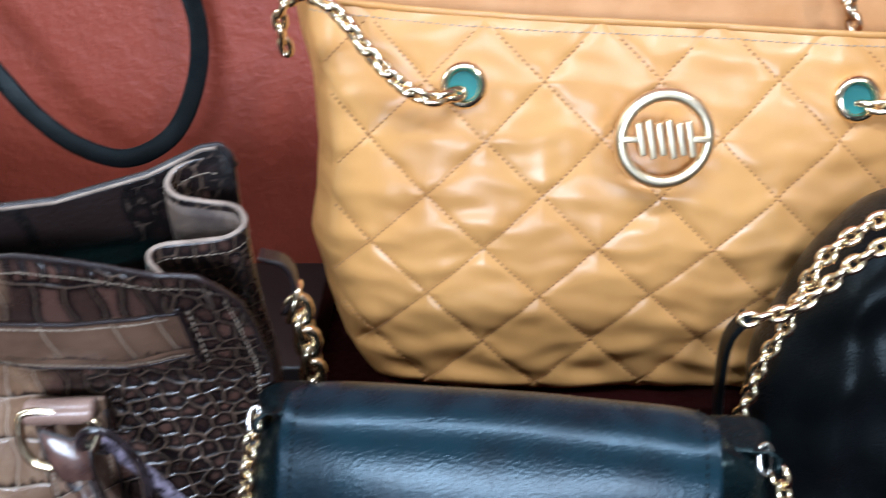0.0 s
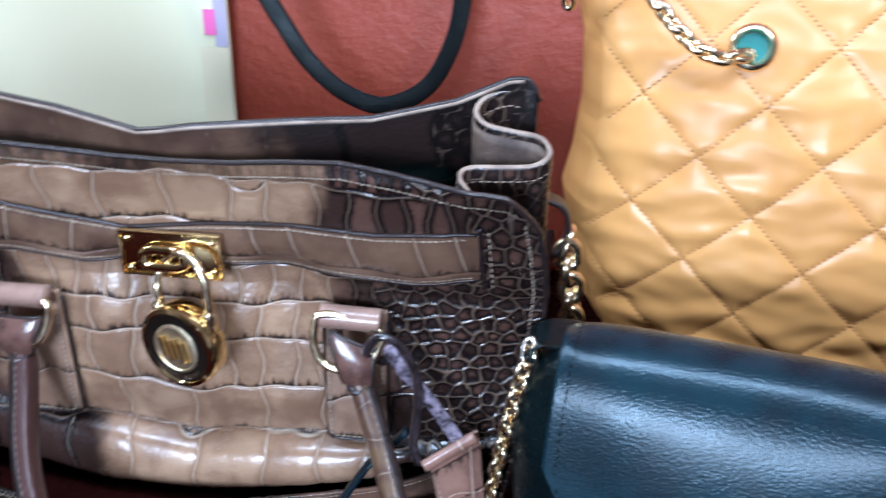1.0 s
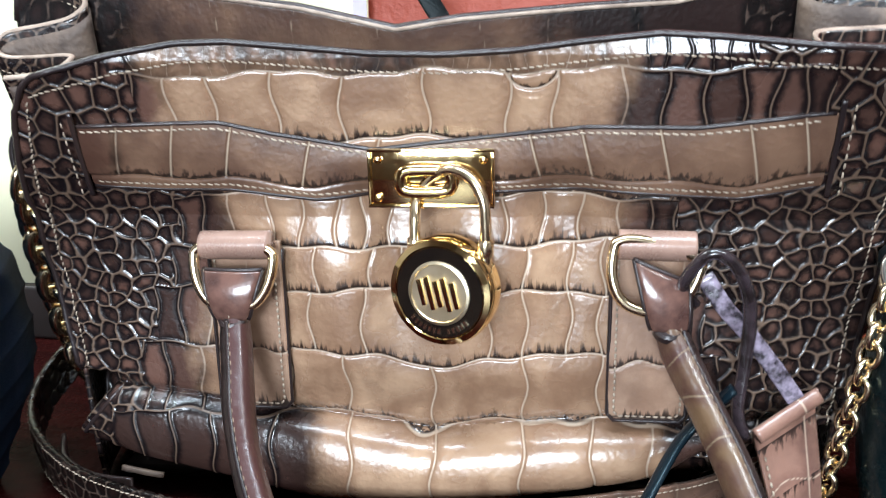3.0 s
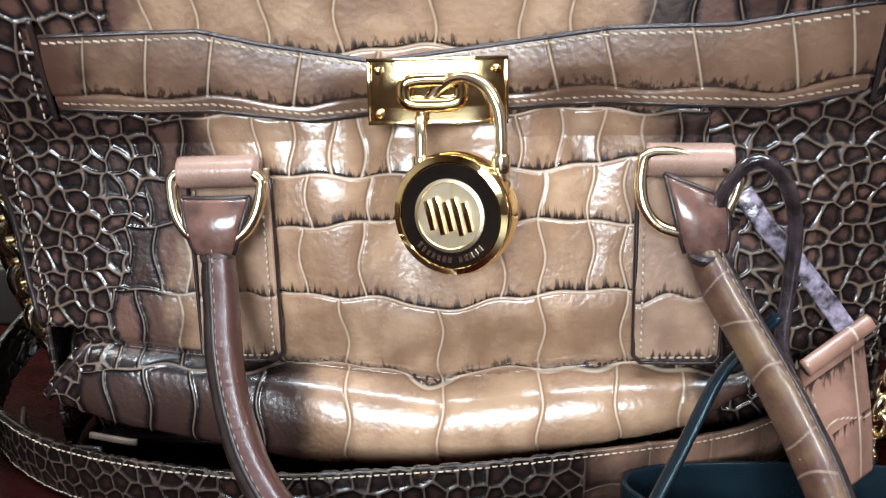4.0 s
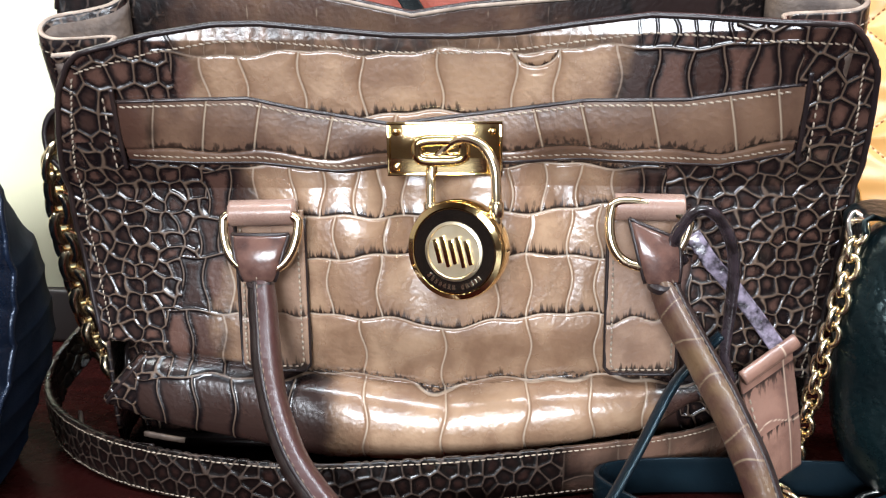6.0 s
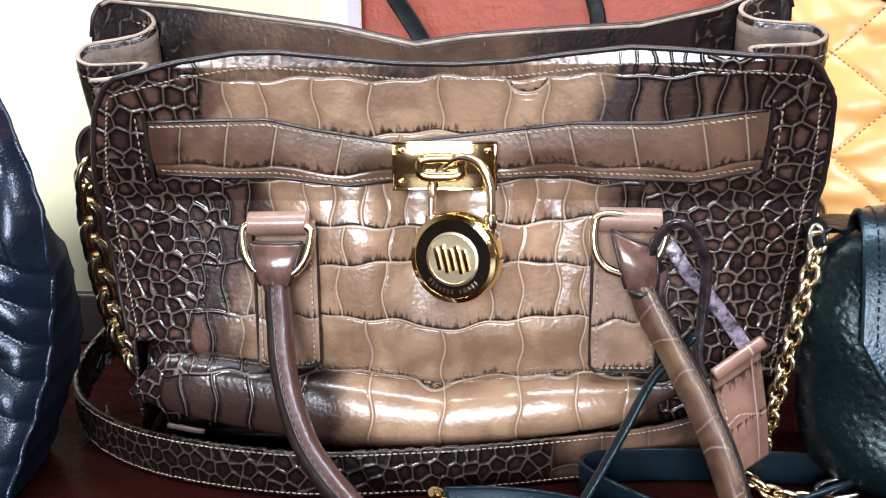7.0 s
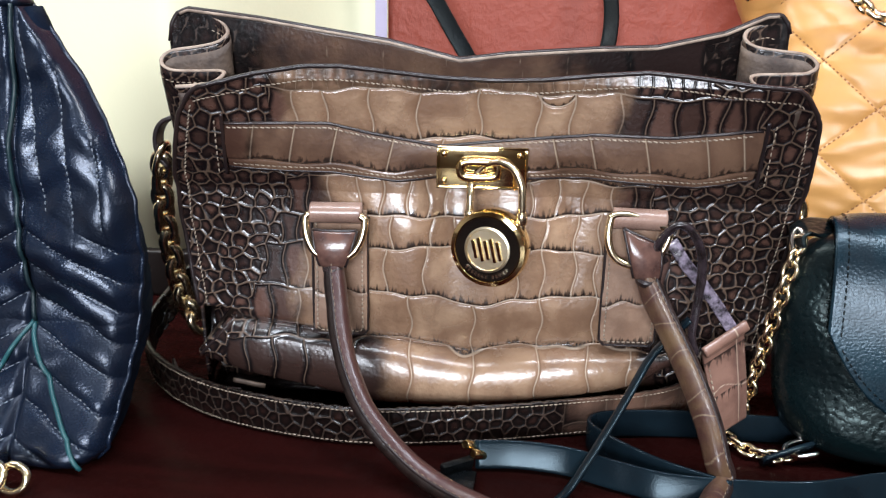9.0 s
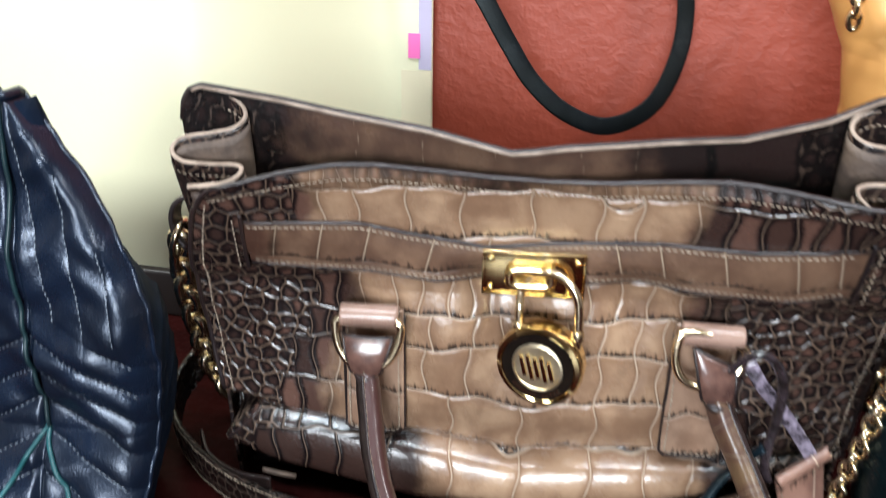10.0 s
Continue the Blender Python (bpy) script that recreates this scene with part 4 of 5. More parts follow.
    chain([(0.200, 0.046, 0.152), (0.204, 0.046, 0.125), (0.205, 0.046, 0.098), (0.204, 0.046, 0.07)], bag, big, 0.0104, 24, 38, up=(0, 1, 0))
    for x, y in ((-0.1985, 0.022), (0.1975, 0.047)):
        g = math.copysign(1, x)
        flat_strap("ring_tab", [(x - 0.016 * g, y, 0.185), (x - 0.004 * g, y, 0.181), (x + 0.001 * g, y, 0.172), (x, y, 0.160), (x - 0.006 * g, y, 0.152)], 0.013, 0.003, EDGE, bag, up=(0, 1, 0))
        a = np.linspace(0, 2 * math.pi, 32, endpoint=False)
        sweep("side_ring", np.stack([x + 0.0035 * np.cos(a), y + 0.0085 * np.sin(a), 0.1565 + 0.0105 * np.cos(a)], axis=1), section(0.0020, 0.0020, 8), PALE_GOLD, bag, closed=True, up=(1, 0, 0))

    # luggage tag on its strap, and the dark loop through the ring
    vv, uu = np.linspace(0, 1, 60), np.linspace(0, 1, 50)
    UU, VV = np.meshgrid(uu, vv, indexing="ij")
    A, B, C, D = (np.array(p) for p in ((0.1480, -0.0290, 0.0100), (0.1670, -0.0180, 0.0170), (0.1335, -0.0265, 0.0650), (0.1590, -0.0170, 0.0800)))
    Pt = (A + (B - A) * UU[..., None]) * (1 - VV[..., None]) + (C + (D - C) * UU[..., None]) * VV[..., None]
    Pt[..., 1] -= 0.0020 * np.sin(VV * 5) + 0.006 * np.exp(-((VV - 1.0) / 0.10) ** 2)
    split = np.minimum(np.abs(VV - 0.44 - 0.05 * np.sin(UU * 5)) * 0.06, np.abs(UU - 0.72 - 0.1 * VV) * 0.03)
    at = {"edge": split, "low": np.where(VV < 0.80, np.abs(np.where(VV > 0.44, 0.80 - VV, 0.44 - VV)) * 0.06, 0.05), "side": 0.36 + 0 * UU, "cell": 0.6 + 0 * UU}
    sheet("tag", Pt, TAG_CROC, bag, "pinkish tan leather luggage tag", at, thick=0.002)
    stitches("stitching", [(Pt[4, :46], (0, -1, 0.1))], THREAD, bag, 0.0036, 0.0026, 0.0004, lift=0.0008)
    w = np.linspace(0.0, 0.97, 26)[:, None]
    sweep("tag_roll", C + (D - C) * w + np.array((0, -0.0065, -0.001)), section(0.0026, 0.0036, 16), TAG_CROC, bag, "rolled pinkish tag top", attrs={"edge": np.abs(w[:, 0] - 0.7) * 0.03, "low": 0.05 + 0 * w[:, 0], "side": 0 * w[:, 0], "cell": 0 * w[:, 0]})
    pth = smooth_path([(0.1120, -0.0190, 0.1260), (0.1200, -0.0210, 0.1140), (0.1290, -0.0215, 0.1040), (0.1400, -0.0230, 0.0900), (0.1500, -0.0250, 0.0760)], 0.002)
    sweep("tag_strap", pth, section(0.0012, 0.0036, 12, 5), GLINT_LEATHER, bag, "glossy dark brown tag strap, lilac glints in its colour", up=(0.7, 0, 0.6))
    pth = smooth_path([(0.1100, -0.0130, 0.1120), (0.1055, -0.0190, 0.1180), (0.1035, -0.0270, 0.1270), (0.1110, -0.0325, 0.1385), (0.1200, -0.0320, 0.1350), (0.1265, -0.0300, 0.1230), (0.1290, -0.0265, 0.1080), (0.1285, -0.0250, 0.0900), (0.1270, -0.0260, 0.0720), (0.1300, -0.0270, 0.0600)], 0.0015)
    sweep("tag_loop", pth, section(0.0026, 0.0020, 14, 3), CORD_DARK, bag, "dark brown leather cord loop", up=(0, 1, 0))

    # shoulder strap lying on its edge on the table
    world_pts = [(-0.474, 0.395, 0.070), (-0.493, 0.378, 0.048), (-0.504, 0.354, 0.026), (-0.484, 0.324, 0.0142), (-0.425, 0.287, 0.0138), (-0.345, 0.273, 0.0138), (-0.279, 0.284, 0.0138), (-0.212, 0.306, 0.0138), (-0.150, 0.335, 0.0138), (-0.105, 0.385, 0.0138), (-0.085, 0.42, 0.0138)]
    inv = BAG.inverted()
    path = smooth_path([tuple(inv @ Vector(p)) for p in world_pts], 0.0008)
    V = np.linspace(-1, 1, 42)
    t, sd, u = frames_of(path, (0, 0, 1))
    lean = np.array((0.0, 0.0, 1.0))
    hgt = 0.0124
    outw = np.cross(t, lean)
    outw /= np.linalg.norm(outw, axis=1, keepdims=True)
    grid = path[:, None] + V[None, :, None] * hgt * lean + (0.0008 * np.cos(V * math.pi / 2) + 0.0012 * V)[None, :, None] * outw[:, None]
    run = np.arange(len(path)) * 0.0008
    SU, SV = np.meshgrid(run, V * hgt, indexing="ij")
    at = small_scales(SU, SV, 0.0078, 33)
    wide = step(run, 0.378, 0.412) * step(run, 0.52, 0.48)
    at["side"] = at["side"] * (1 - 0.62 * wide)[:, None]
    at["cell"] = 0.45 + 0.55 * at["cell"]
    broad = np.minimum(np.abs(((run - 0.004) % 0.027) - 0.0135)[:, None] + 0 * SV, np.abs(SV + 0.006 + 0.003 * np.sin(SU * 120)))
    at["edge"] = np.where(wide[:, None] > 0.5, broad, at["edge"])
    Ps = grid + outw[:, None] * (relief(at) * 1.0 * (1 - np.abs(V) ** 6)[None])[..., None]
    sheet("shoulder_strap", Ps, CROC_DARK, bag, "dark embossed shoulder strap lying on edge", at, thick=0.0030)
    stitches("stitching", [(Ps[4:-4, 38], outw[4:-4]), (Ps[4:-4, 3], outw[4:-4])], THREAD, bag, 0.0030, 0.0026, 0.00036)
    flat_strap("strap_tail", [(-0.204, 0.030, 0.0100), (-0.190, 0.008, 0.0098), (-0.168, -0.006, 0.0094), (-0.146, -0.009, 0.0090)], 0.0165, 0.0024, EDGE, bag, label="dark strap tail behind the strap")
    flat_strap("strap_tip", [(-0.1500, -0.0085, 0.0225), (-0.1420, -0.0092, 0.0215), (-0.1350, -0.0088, 0.0200), (-0.1300, -0.0080, 0.0190)], 0.0026, 0.0020, LINING, bag, label="frayed pale strap tip")
    return bag


handbag()
# ---------- the mustard quilted handbag ----------


def mustard_front(x, z):
    """Depth of the front before quilting; it leans back and sags a little."""
    return 0.452 + 2.6 * np.clip(z - 0.15, 0, 1) ** 2 + 0.9 * np.clip(np.abs(x - 0.125) - 0.10, 0, 1) ** 1.6 + 0.002 * lump(x, z, 30, 4.0)


def mustard_left(z):
    return np.interp(z, [0.052, 0.060, 0.072, 0.106, 0.144, 0.169, 0.205, 0.242, 0.271, 0.30], [-0.048, -0.053, -0.061, -0.070, -0.079, -0.074, -0.071, -0.074, -0.084, -0.092])


def quilt(x, z):
    a = ((x + 0.0100) / 0.0345 + (z - 0.1895) / 0.0318) / 2
    b = ((x + 0.0100) / 0.0345 - (z - 0.1895) / 0.0318) / 2
    da, db = np.abs(a - np.round(a)), np.abs(b - np.round(b))
    return np.minimum(da, db)


def mustard_point(x, z):
    d = quilt(x, z)
    puff = 0.0015 * (1 - np.exp(-d / 0.06)) + 0.0008 * np.sin(math.pi * np.clip(d, 0, 0.5))
    low = step(z, 0.13, 0.07)
    crease = low * 0.0018 * lump(x * 1.0, z * 2.2, 95, 2.0) + 0.0011 * lump(x * 0.5, z * 2.4, 75, 5.0) + 0.0003 * lump(x * 0.8, z * 1.7, 210, 1.5) + 0.0003 * lump(x - z, z + x, 160, 7.0)
    side = step(x, 0.17, 0.25) * step(z, 0.23, 0.17)
    crease = crease + side * 0.004 * lump(x * 0.5, z * 2, 70, 1.0)
    return mustard_front(x, z) - puff - crease


def mustard_handbag():
    bag = thing("handbag", pose(0, 0, 0), "mustard yellow quilted leather handbag with gold chain straps", "handbag")
    u, v = np.linspace(0, 1, 340), np.linspace(0, 1, 230)
    U, V = np.meshgrid(u, v, indexing="ij")
    top = lambda x: 0.2925 - 0.046 * (x + 0.086)
    X = -0.07 + 0.39 * U
    for _ in range(3):
        Z = 0.0535 + (top(X) - 0.0535) * V
        lx = mustard_left(Z)
        X = lx + (0.25 - 2 * lx) * U
    P = np.stack([X, mustard_point(X, Z), Z], axis=-1)
    round_edge = np.minimum(U, 1 - U)
    P[..., 1] += 0.016 * np.exp(-(round_edge / 0.018)) + 0.010 * np.exp(-(V / 0.02))
    body = sheet("front_panel", P, YELLOW, bag, "mustard leather quilted in diamonds")
    nrm = normals_of(P)
    # side walls and back
    for k in (0, -1):
        w = np.linspace(0, 1, 12)
        E = P[k][:, None] + np.stack([0 * w + 0.012 * np.sin(math.pi * w) * (-1 if k == 0 else 1), 0.085 * w, 0 * w], axis=1)[None]
        sheet("side_panel", E if k == -1 else E[::-1], YELLOW, bag)
    B = P[::4, ::4].copy()
    B[..., 1] = mustard_front(B[..., 0], B[..., 2]) * 0.35 + 0.365 + 0.0
    B[..., 2] += 0.022 * V[::4, ::4] + 0.004 * lump(B[..., 0], B[..., 2], 40, 1) * V[::4, ::4]
    sheet("back_panel", B[::-1], YELLOW_IN, bag, "tan inside of the back", thick=0.003)
    sweep("top_binding", B[::2, -1], section(0.002, 0.002, 8), YELLOW, bag)
    part("base", box_bm((-0.028, 0.468, 0.0525), (0.278, 0.53, 0.0575), 0.002), YELLOW, bag)
    rim = P[2:-2:3, -1]
    sweep("top_edge", rim, section(0.0016, 0.0022, 8), YELLOW, bag, up=(0, 0, 1))
    stitches("stitching", [(P[4:-4, -7], nrm[4:-4, -7])], THREAD, bag, 0.0045, 0.0032)
    # quilting seams
    lines = []
    for k in range(-9, 14):
        for sg in (1, -1):
            s = np.linspace(-0.30, 0.30, 240)
            x = -0.0100 + 0.0345 * (k + s / 0.0318 * 0.5)
            z = 0.1895 + 0.0318 * sg * (k - s / 0.0318 * 0.5)
            keep = (z > 0.060) & (z < top(x) - 0.008) & (x > mustard_left(z) + 0.006) & (x < 0.25 - mustard_left(z) - 0.006)
            if keep.sum() > 6:
                x, z = x[keep], z[keep]
                lines.append((np.stack([x, mustard_point(x, z) + 0.0002, z], axis=1), (0, -1, 0.15)))
    stitches("quilt_stitching", lines, YELLOW_THREAD, bag, 0.0036, 0.0023, 0.00055, lift=0.0006)
    # grommets with teal lining behind, ring emblem
    for x, z in ((0.0120, 0.2515), (0.2400, 0.2440)):
        y = float(mustard_front(np.array(x), np.array(z))) - 0.0030
        m = Matrix.Translation((x, y, z)) @ pose(0, 0, 0, 74)
        part("grommet", turned([(0.0088, -0.002), (0.0088, 0.0026), (0.0100, 0.0044), (0.0120, 0.0040), (0.0136, 0.0022), (0.0138, -0.003), (0.009, -0.003)], m, 48, True), PALE_GOLD, bag, "gold eyelet")
        part("eyelet_lining", turned([(0.0086, -0.0004), (0.0084, 0.0012), (0.0001, 0.0012)], m, 32), TEAL, bag, "teal cloth in the eyelet")
    m = Matrix.Translation((0.1255, 0.4525, 0.2265)) @ pose(0, 0, 0, 80)
    emblem = part("ring_emblem", turned([(0.0214, 0), (0.0214, 0.0022), (0.0224, 0.0038), (0.0242, 0.0046), (0.0262, 0.0042), (0.0278, 0.0030), (0.0286, 0.0010), (0.0286, -0.0005)], m, 64, True), SATIN, bag, "polished gold ring emblem")
    for dx, ang, ln in ((-0.0138, 12, 0.0190), (-0.0080, 12, 0.0225), (-0.0024, 12, 0.0190), (0.0034, 12, 0.0225), (0.0090, 12, 0.0190), (0.0144, 12, 0.0210)):
        bar = part("emblem_bar", box_bm((-0.0019, -ln / 2, -0.0005), (0.0019, ln / 2, 0.0046), 0.0009, 3), SATIN, emblem)
        bar.matrix_basis = m @ Matrix.Translation((dx, 0.0, 0)) @ pose(0, 0, 0, 0, 0, ang)
    for x in (-0.0205, 0.0200):
        bar = part("emblem_bar", box_bm((x - 0.0055, -0.0018, 0.0002), (x + 0.0055, 0.0018, 0.0046), 0.0009, 3), SATIN, emblem)
        bar.matrix_basis = m
    # chains
    lk = link_mesh("chain_link", 0.0155, 0.0105, 0.0022, PALE_GOLD)
    chain([(0.0080, 0.4700, 0.2480), (-0.0060, 0.4600, 0.2475), (-0.0220, 0.4620, 0.2540), (-0.0420, 0.4700, 0.2720), (-0.0570, 0.4800, 0.2890), (-0.0720, 0.4880, 0.2990), (-0.0880, 0.4950, 0.2980), (-0.0960, 0.5000, 0.2850), (-0.0950, 0.5050, 0.2680)], bag, lk, 0.0085, 40, up=(0, -1, 0))
    chain([(0.2440, 0.4720, 0.2400), (0.2580, 0.4650, 0.2420), (0.2750, 0.4700, 0.2520), (0.2950, 0.4850, 0.2700)], bag, lk, 0.0085, 40, up=(0, -1, 0))
    chain([(0.2400, 0.5200, 0.3300), (0.2420, 0.5180, 0.3050), (0.2500, 0.5150, 0.2800)], bag, lk, 0.0085, 40, up=(0, -1, 0))


mustard_handbag()

# ---------- the small black flap bag ----------


def rounded_body(x0, x1, yc, half_y, z0, z1, nx=90, nz=60, seed=1.0, crease=0.0, power=3.0):
    """A soft box: rounded in plan and at its foot and top."""
    a, v = np.linspace(0, 2 * math.pi, nx, endpoint=False), np.linspace(0, 1, nz)
    A, V = np.meshgrid(a, v, indexing="ij")
    c, s = np.cos(A), np.sin(A)
    squeeze = np.clip(1 - np.abs(2 * V - 1) ** 8, 0, 1) ** 0.28
    squeeze = np.where(V < 0.5, np.maximum(squeeze, 0.5 * (V > 0)), squeeze)
    half_x = (x1 - x0) / 2 * (0.93 + 0.07 * np.sin(math.pi * V))
    X = (x0 + x1) / 2 + half_x * squeeze * np.sign(c) * np.abs(c) ** (2 / power)
    Y = yc + half_y * squeeze * np.sign(s) * np.abs(s) ** (2 / power)
    Z = z0 + (z1 - z0) * V
    bulge = crease * lump(X * 1.2, Z * 1.6, 60, seed)
    return np.stack([X, Y + bulge * np.sign(s), Z], axis=-1)


def flap_bag():
    bag = thing("crossbody_bag", pose(0.024, 0.345, 0), "black pebbled leather flap bag with a gold chain", "bag")
    P = rounded_body(-0.117, 0.130, -0.018, 0.040, 0.0008, 0.141, crease=0.0026, seed=2.0)
    P[..., 1] = -0.018 + (P[..., 1] + 0.018) * (1 - 0.45 * (P[..., 2] / 0.141))
    def turn(G):
        """Swing the right end towards the room about the left end."""
        a = radians(-7)
        x, y = G[..., 0] + 0.11, G[..., 1] + 0.018
        return np.stack([x * math.cos(a) - y * math.sin(a) - 0.11, x * math.sin(a) + y * math.cos(a) - 0.018, G[..., 2]], axis=-1)

    P = turn(P)
    sheet("body", P, BLACK, bag, "soft black pebbled leather body", closed=True)
    part("base", box_bm((-0.055, -0.018, 0.0006), (0.065, 0.018, 0.004), 0.0015), BLACK, bag)
    # side seam piping
    vz = np.linspace(0.02, 0.118, 40)
    sweep("seam_piping", np.stack([-0.103 + 0.006 * np.sin(vz * 20), -0.046 + 0.09 * vz, vz], axis=1), section(0.0012, 0.0012, 8), BLACK, bag)
    # flap over the top and down the front
    u, w = np.linspace(0, 1, 120), np.linspace(0, 1, 110)
    U, W = np.meshgrid(u, w, indexing="ij")
    X = -0.0955 + 0.195 * U
    ctrl = smooth_path([(0, 0.014, 0.080), (0, 0.010, 0.115), (0, 0.002, 0.134), (0, -0.009, 0.1450), (0, -0.022, 0.1460), (0, -0.036, 0.1385), (0, -0.047, 0.122), (0, -0.056, 0.095), (0, -0.0610, 0.070), (0, -0.0620, 0.042)], 0.001)
    run = np.linspace(0, 1, len(ctrl))
    edge = np.minimum(X + 0.0955, 0.0995 - X)
    stop = 1.0 - 0.23 * np.clip(1 - edge / 0.055, 0, 1) ** 2.4
    WW = W * stop
    Y, Z = np.interp(WW, run, ctrl[:, 1]), np.interp(WW, run, ctrl[:, 2])
    Z = Z - 0.006 * np.exp(-(edge / 0.01)) * step(W, 0.15, 0.3) * step(W, 0.6, 0.45)
    Y = Y + 0.0012 * lump(X, Z, 55, 1.0)
    F = turn(np.stack([X, Y, Z], axis=-1)[::-1])
    flap = sheet("flap", F, FLAP, bag, "smooth dark blue leather flap", thick=0.0032)
    nn = normals_of(F)
    stitches("stitching", [(F[4, 30:-4], nn[4, 30:-4]), (F[4:-4, -4], nn[4:-4, -4]), (F[-5, 30:-4], nn[-5, 30:-4])], SOOT, flap, 0.0040, 0.0028, 0.0004, lift=0.0005)
    # side tabs and chains
    small = link_mesh("chain_link", 0.0134, 0.0106, 0.00142, PALE_GOLD)
    for sgn, x0 in ((-1, -0.110), (1, 0.122)):
        dy = -0.028 if sgn > 0 else 0.0
        flat_strap("side_tab", [(p[0], p[1] + dy, p[2]) for p in [(x0 - 0.024 * sgn, -0.012, 0.1335), (x0 - 0.008 * sgn, -0.014, 0.1345), (x0, -0.018, 0.131), (x0 - 0.001 * sgn, -0.022, 0.123)]], 0.020, 0.003, BLACK, bag, up=(0, 1, 0.3), label="black leather tab")
        a = np.linspace(0, 2 * math.pi, 30, endpoint=False)
        sweep("ring", np.stack([x0 - 0.003 + 0.0050 * np.cos(a) * 0.6, dy - 0.024 + 0.003 * np.sin(a), 0.129 + 0.0060 * np.sin(a)], axis=1), section(0.0013, 0.0013, 8), SILVER, bag, closed=True, up=(1, 0, 0))
    chain([(-0.1130, -0.026, 0.127), (-0.1165, -0.029, 0.110), (-0.1215, -0.028, 0.080), (-0.1255, -0.024, 0.050), (-0.1290, -0.018, 0.022), (-0.1300, -0.010, 0.006)], bag, small, 0.0078, 42, up=(0, -1, 0))
    chain([tuple(p) for p in turn(np.array([(0.128, -0.026, 0.122), (0.134, -0.034, 0.100), (0.133, -0.040, 0.070), (0.128, -0.044, 0.035), (0.126, -0.050, 0.006)]))], bag, small, 0.0078, 42, up=(0, -1, 0))
    # chain end, snap hook and blue strap on the table
    chain([(-0.139, -0.031, 0.006), (-0.131, -0.041, 0.005), (-0.120, -0.047, 0.005), (-0.109, -0.048, 0.006)], bag, small, 0.0080, 40, start=20)
    a = np.linspace(0, 1.5 * math.pi, 26)
    sweep("snap_hook", np.stack([-0.098 + 0.011 * np.cos(a + 0.6), -0.043 + 0.006 * np.sin(a + 0.6), 0.010 + 0.003 * np.cos(a)], axis=1), section(0.0017, 0.0017, 8), SILVER, bag, "steel snap hook")
    flat_strap("hook_tab", [(-0.124, -0.056, 0.006), (-0.110, -0.050, 0.009), (-0.094, -0.043, 0.012)], 0.011, 0.003, BLUE_STRAP, bag, up=(0.3, -0.5, 0.8))
    pts = [(-0.286, -0.083, 0.0090), (-0.262, -0.080, 0.0095), (-0.234, -0.082, 0.0092), (-0.205, -0.092, 0.0088), (-0.175, -0.099, 0.0086), (-0.112, -0.094, 0.0084), (-0.055, -0.073, 0.0084), (0.01, -0.060, 0.0084), (0.08, -0.065, 0.0084)]
    flat_strap("strap", pts, 0.016, 0.0028, BLUE_STRAP, bag, up=(0, 0.42, 0.9), label="dark blue leather strap on the table")
    pts = [(-0.150, -0.100, 0.0080), (-0.185, -0.084, 0.0085), (-0.214, -0.060, 0.0090), (-0.222, -0.044, 0.0092), (-0.208, -0.032, 0.0092), (-0.165, -0.024, 0.0092), (-0.120, -0.022, 0.0092), (-0.085, -0.020, 0.0092)]
    flat_strap("strap", pts, 0.017, 0.0028, BLUE_STRAP, bag, up=(0, 0.15, 1), label="dark blue leather strap on the table")
    tip = part("strap_tip", box_bm((-0.010, -0.0022, 0), (0.010, 0.0022, 0.010), 0.0010, 2), SOOT, bag, "black strap end")
    tip.matrix_basis = pose(-0.296, -0.093, 0.0006, 12, 0, 40)
    for k, (dx, dy, dz) in enumerate(((0, 0, 0), (0.005, -0.004, -0.003))):
        clasp = part("clasp", turned([(0.0022, -0.007), (0.0028, -0.0062), (0.0028, 0.0062), (0.0022, 0.007)], pose(-0.288 + dx, -0.080 + dy, 0.0125 + dz, 62, 0, -38), 18), GOLD, bag, "gold strap clasp")
    part("strap_end_tab", box_bm((-0.302, -0.112, 0.0008), (-0.284, -0.092, 0.0040), 0.001, 2), SOOT, bag)


flap_bag()


def cord():
    ob = thing("leather_cord", BAG, "thin dark blue leather cord leaning from handle to table", "cord")
    path = smooth_path([(0.1240, -0.0300, 0.0830), (0.1150, -0.0290, 0.0720), (0.1030, -0.0330, 0.0590), (0.0850, -0.0540, 0.0370), (0.0660, -0.0760, 0.0160), (0.0530, -0.0900, 0.0040), (0.0400, -0.1050, 0.0032)], 0.002)
    sweep("cord", path, section(0.0014, 0.0030, 12, 3), BLUE_STRAP, ob, up=(0.3, -1, 0))


cord()

# ---------- the black bag at the end of the table ----------


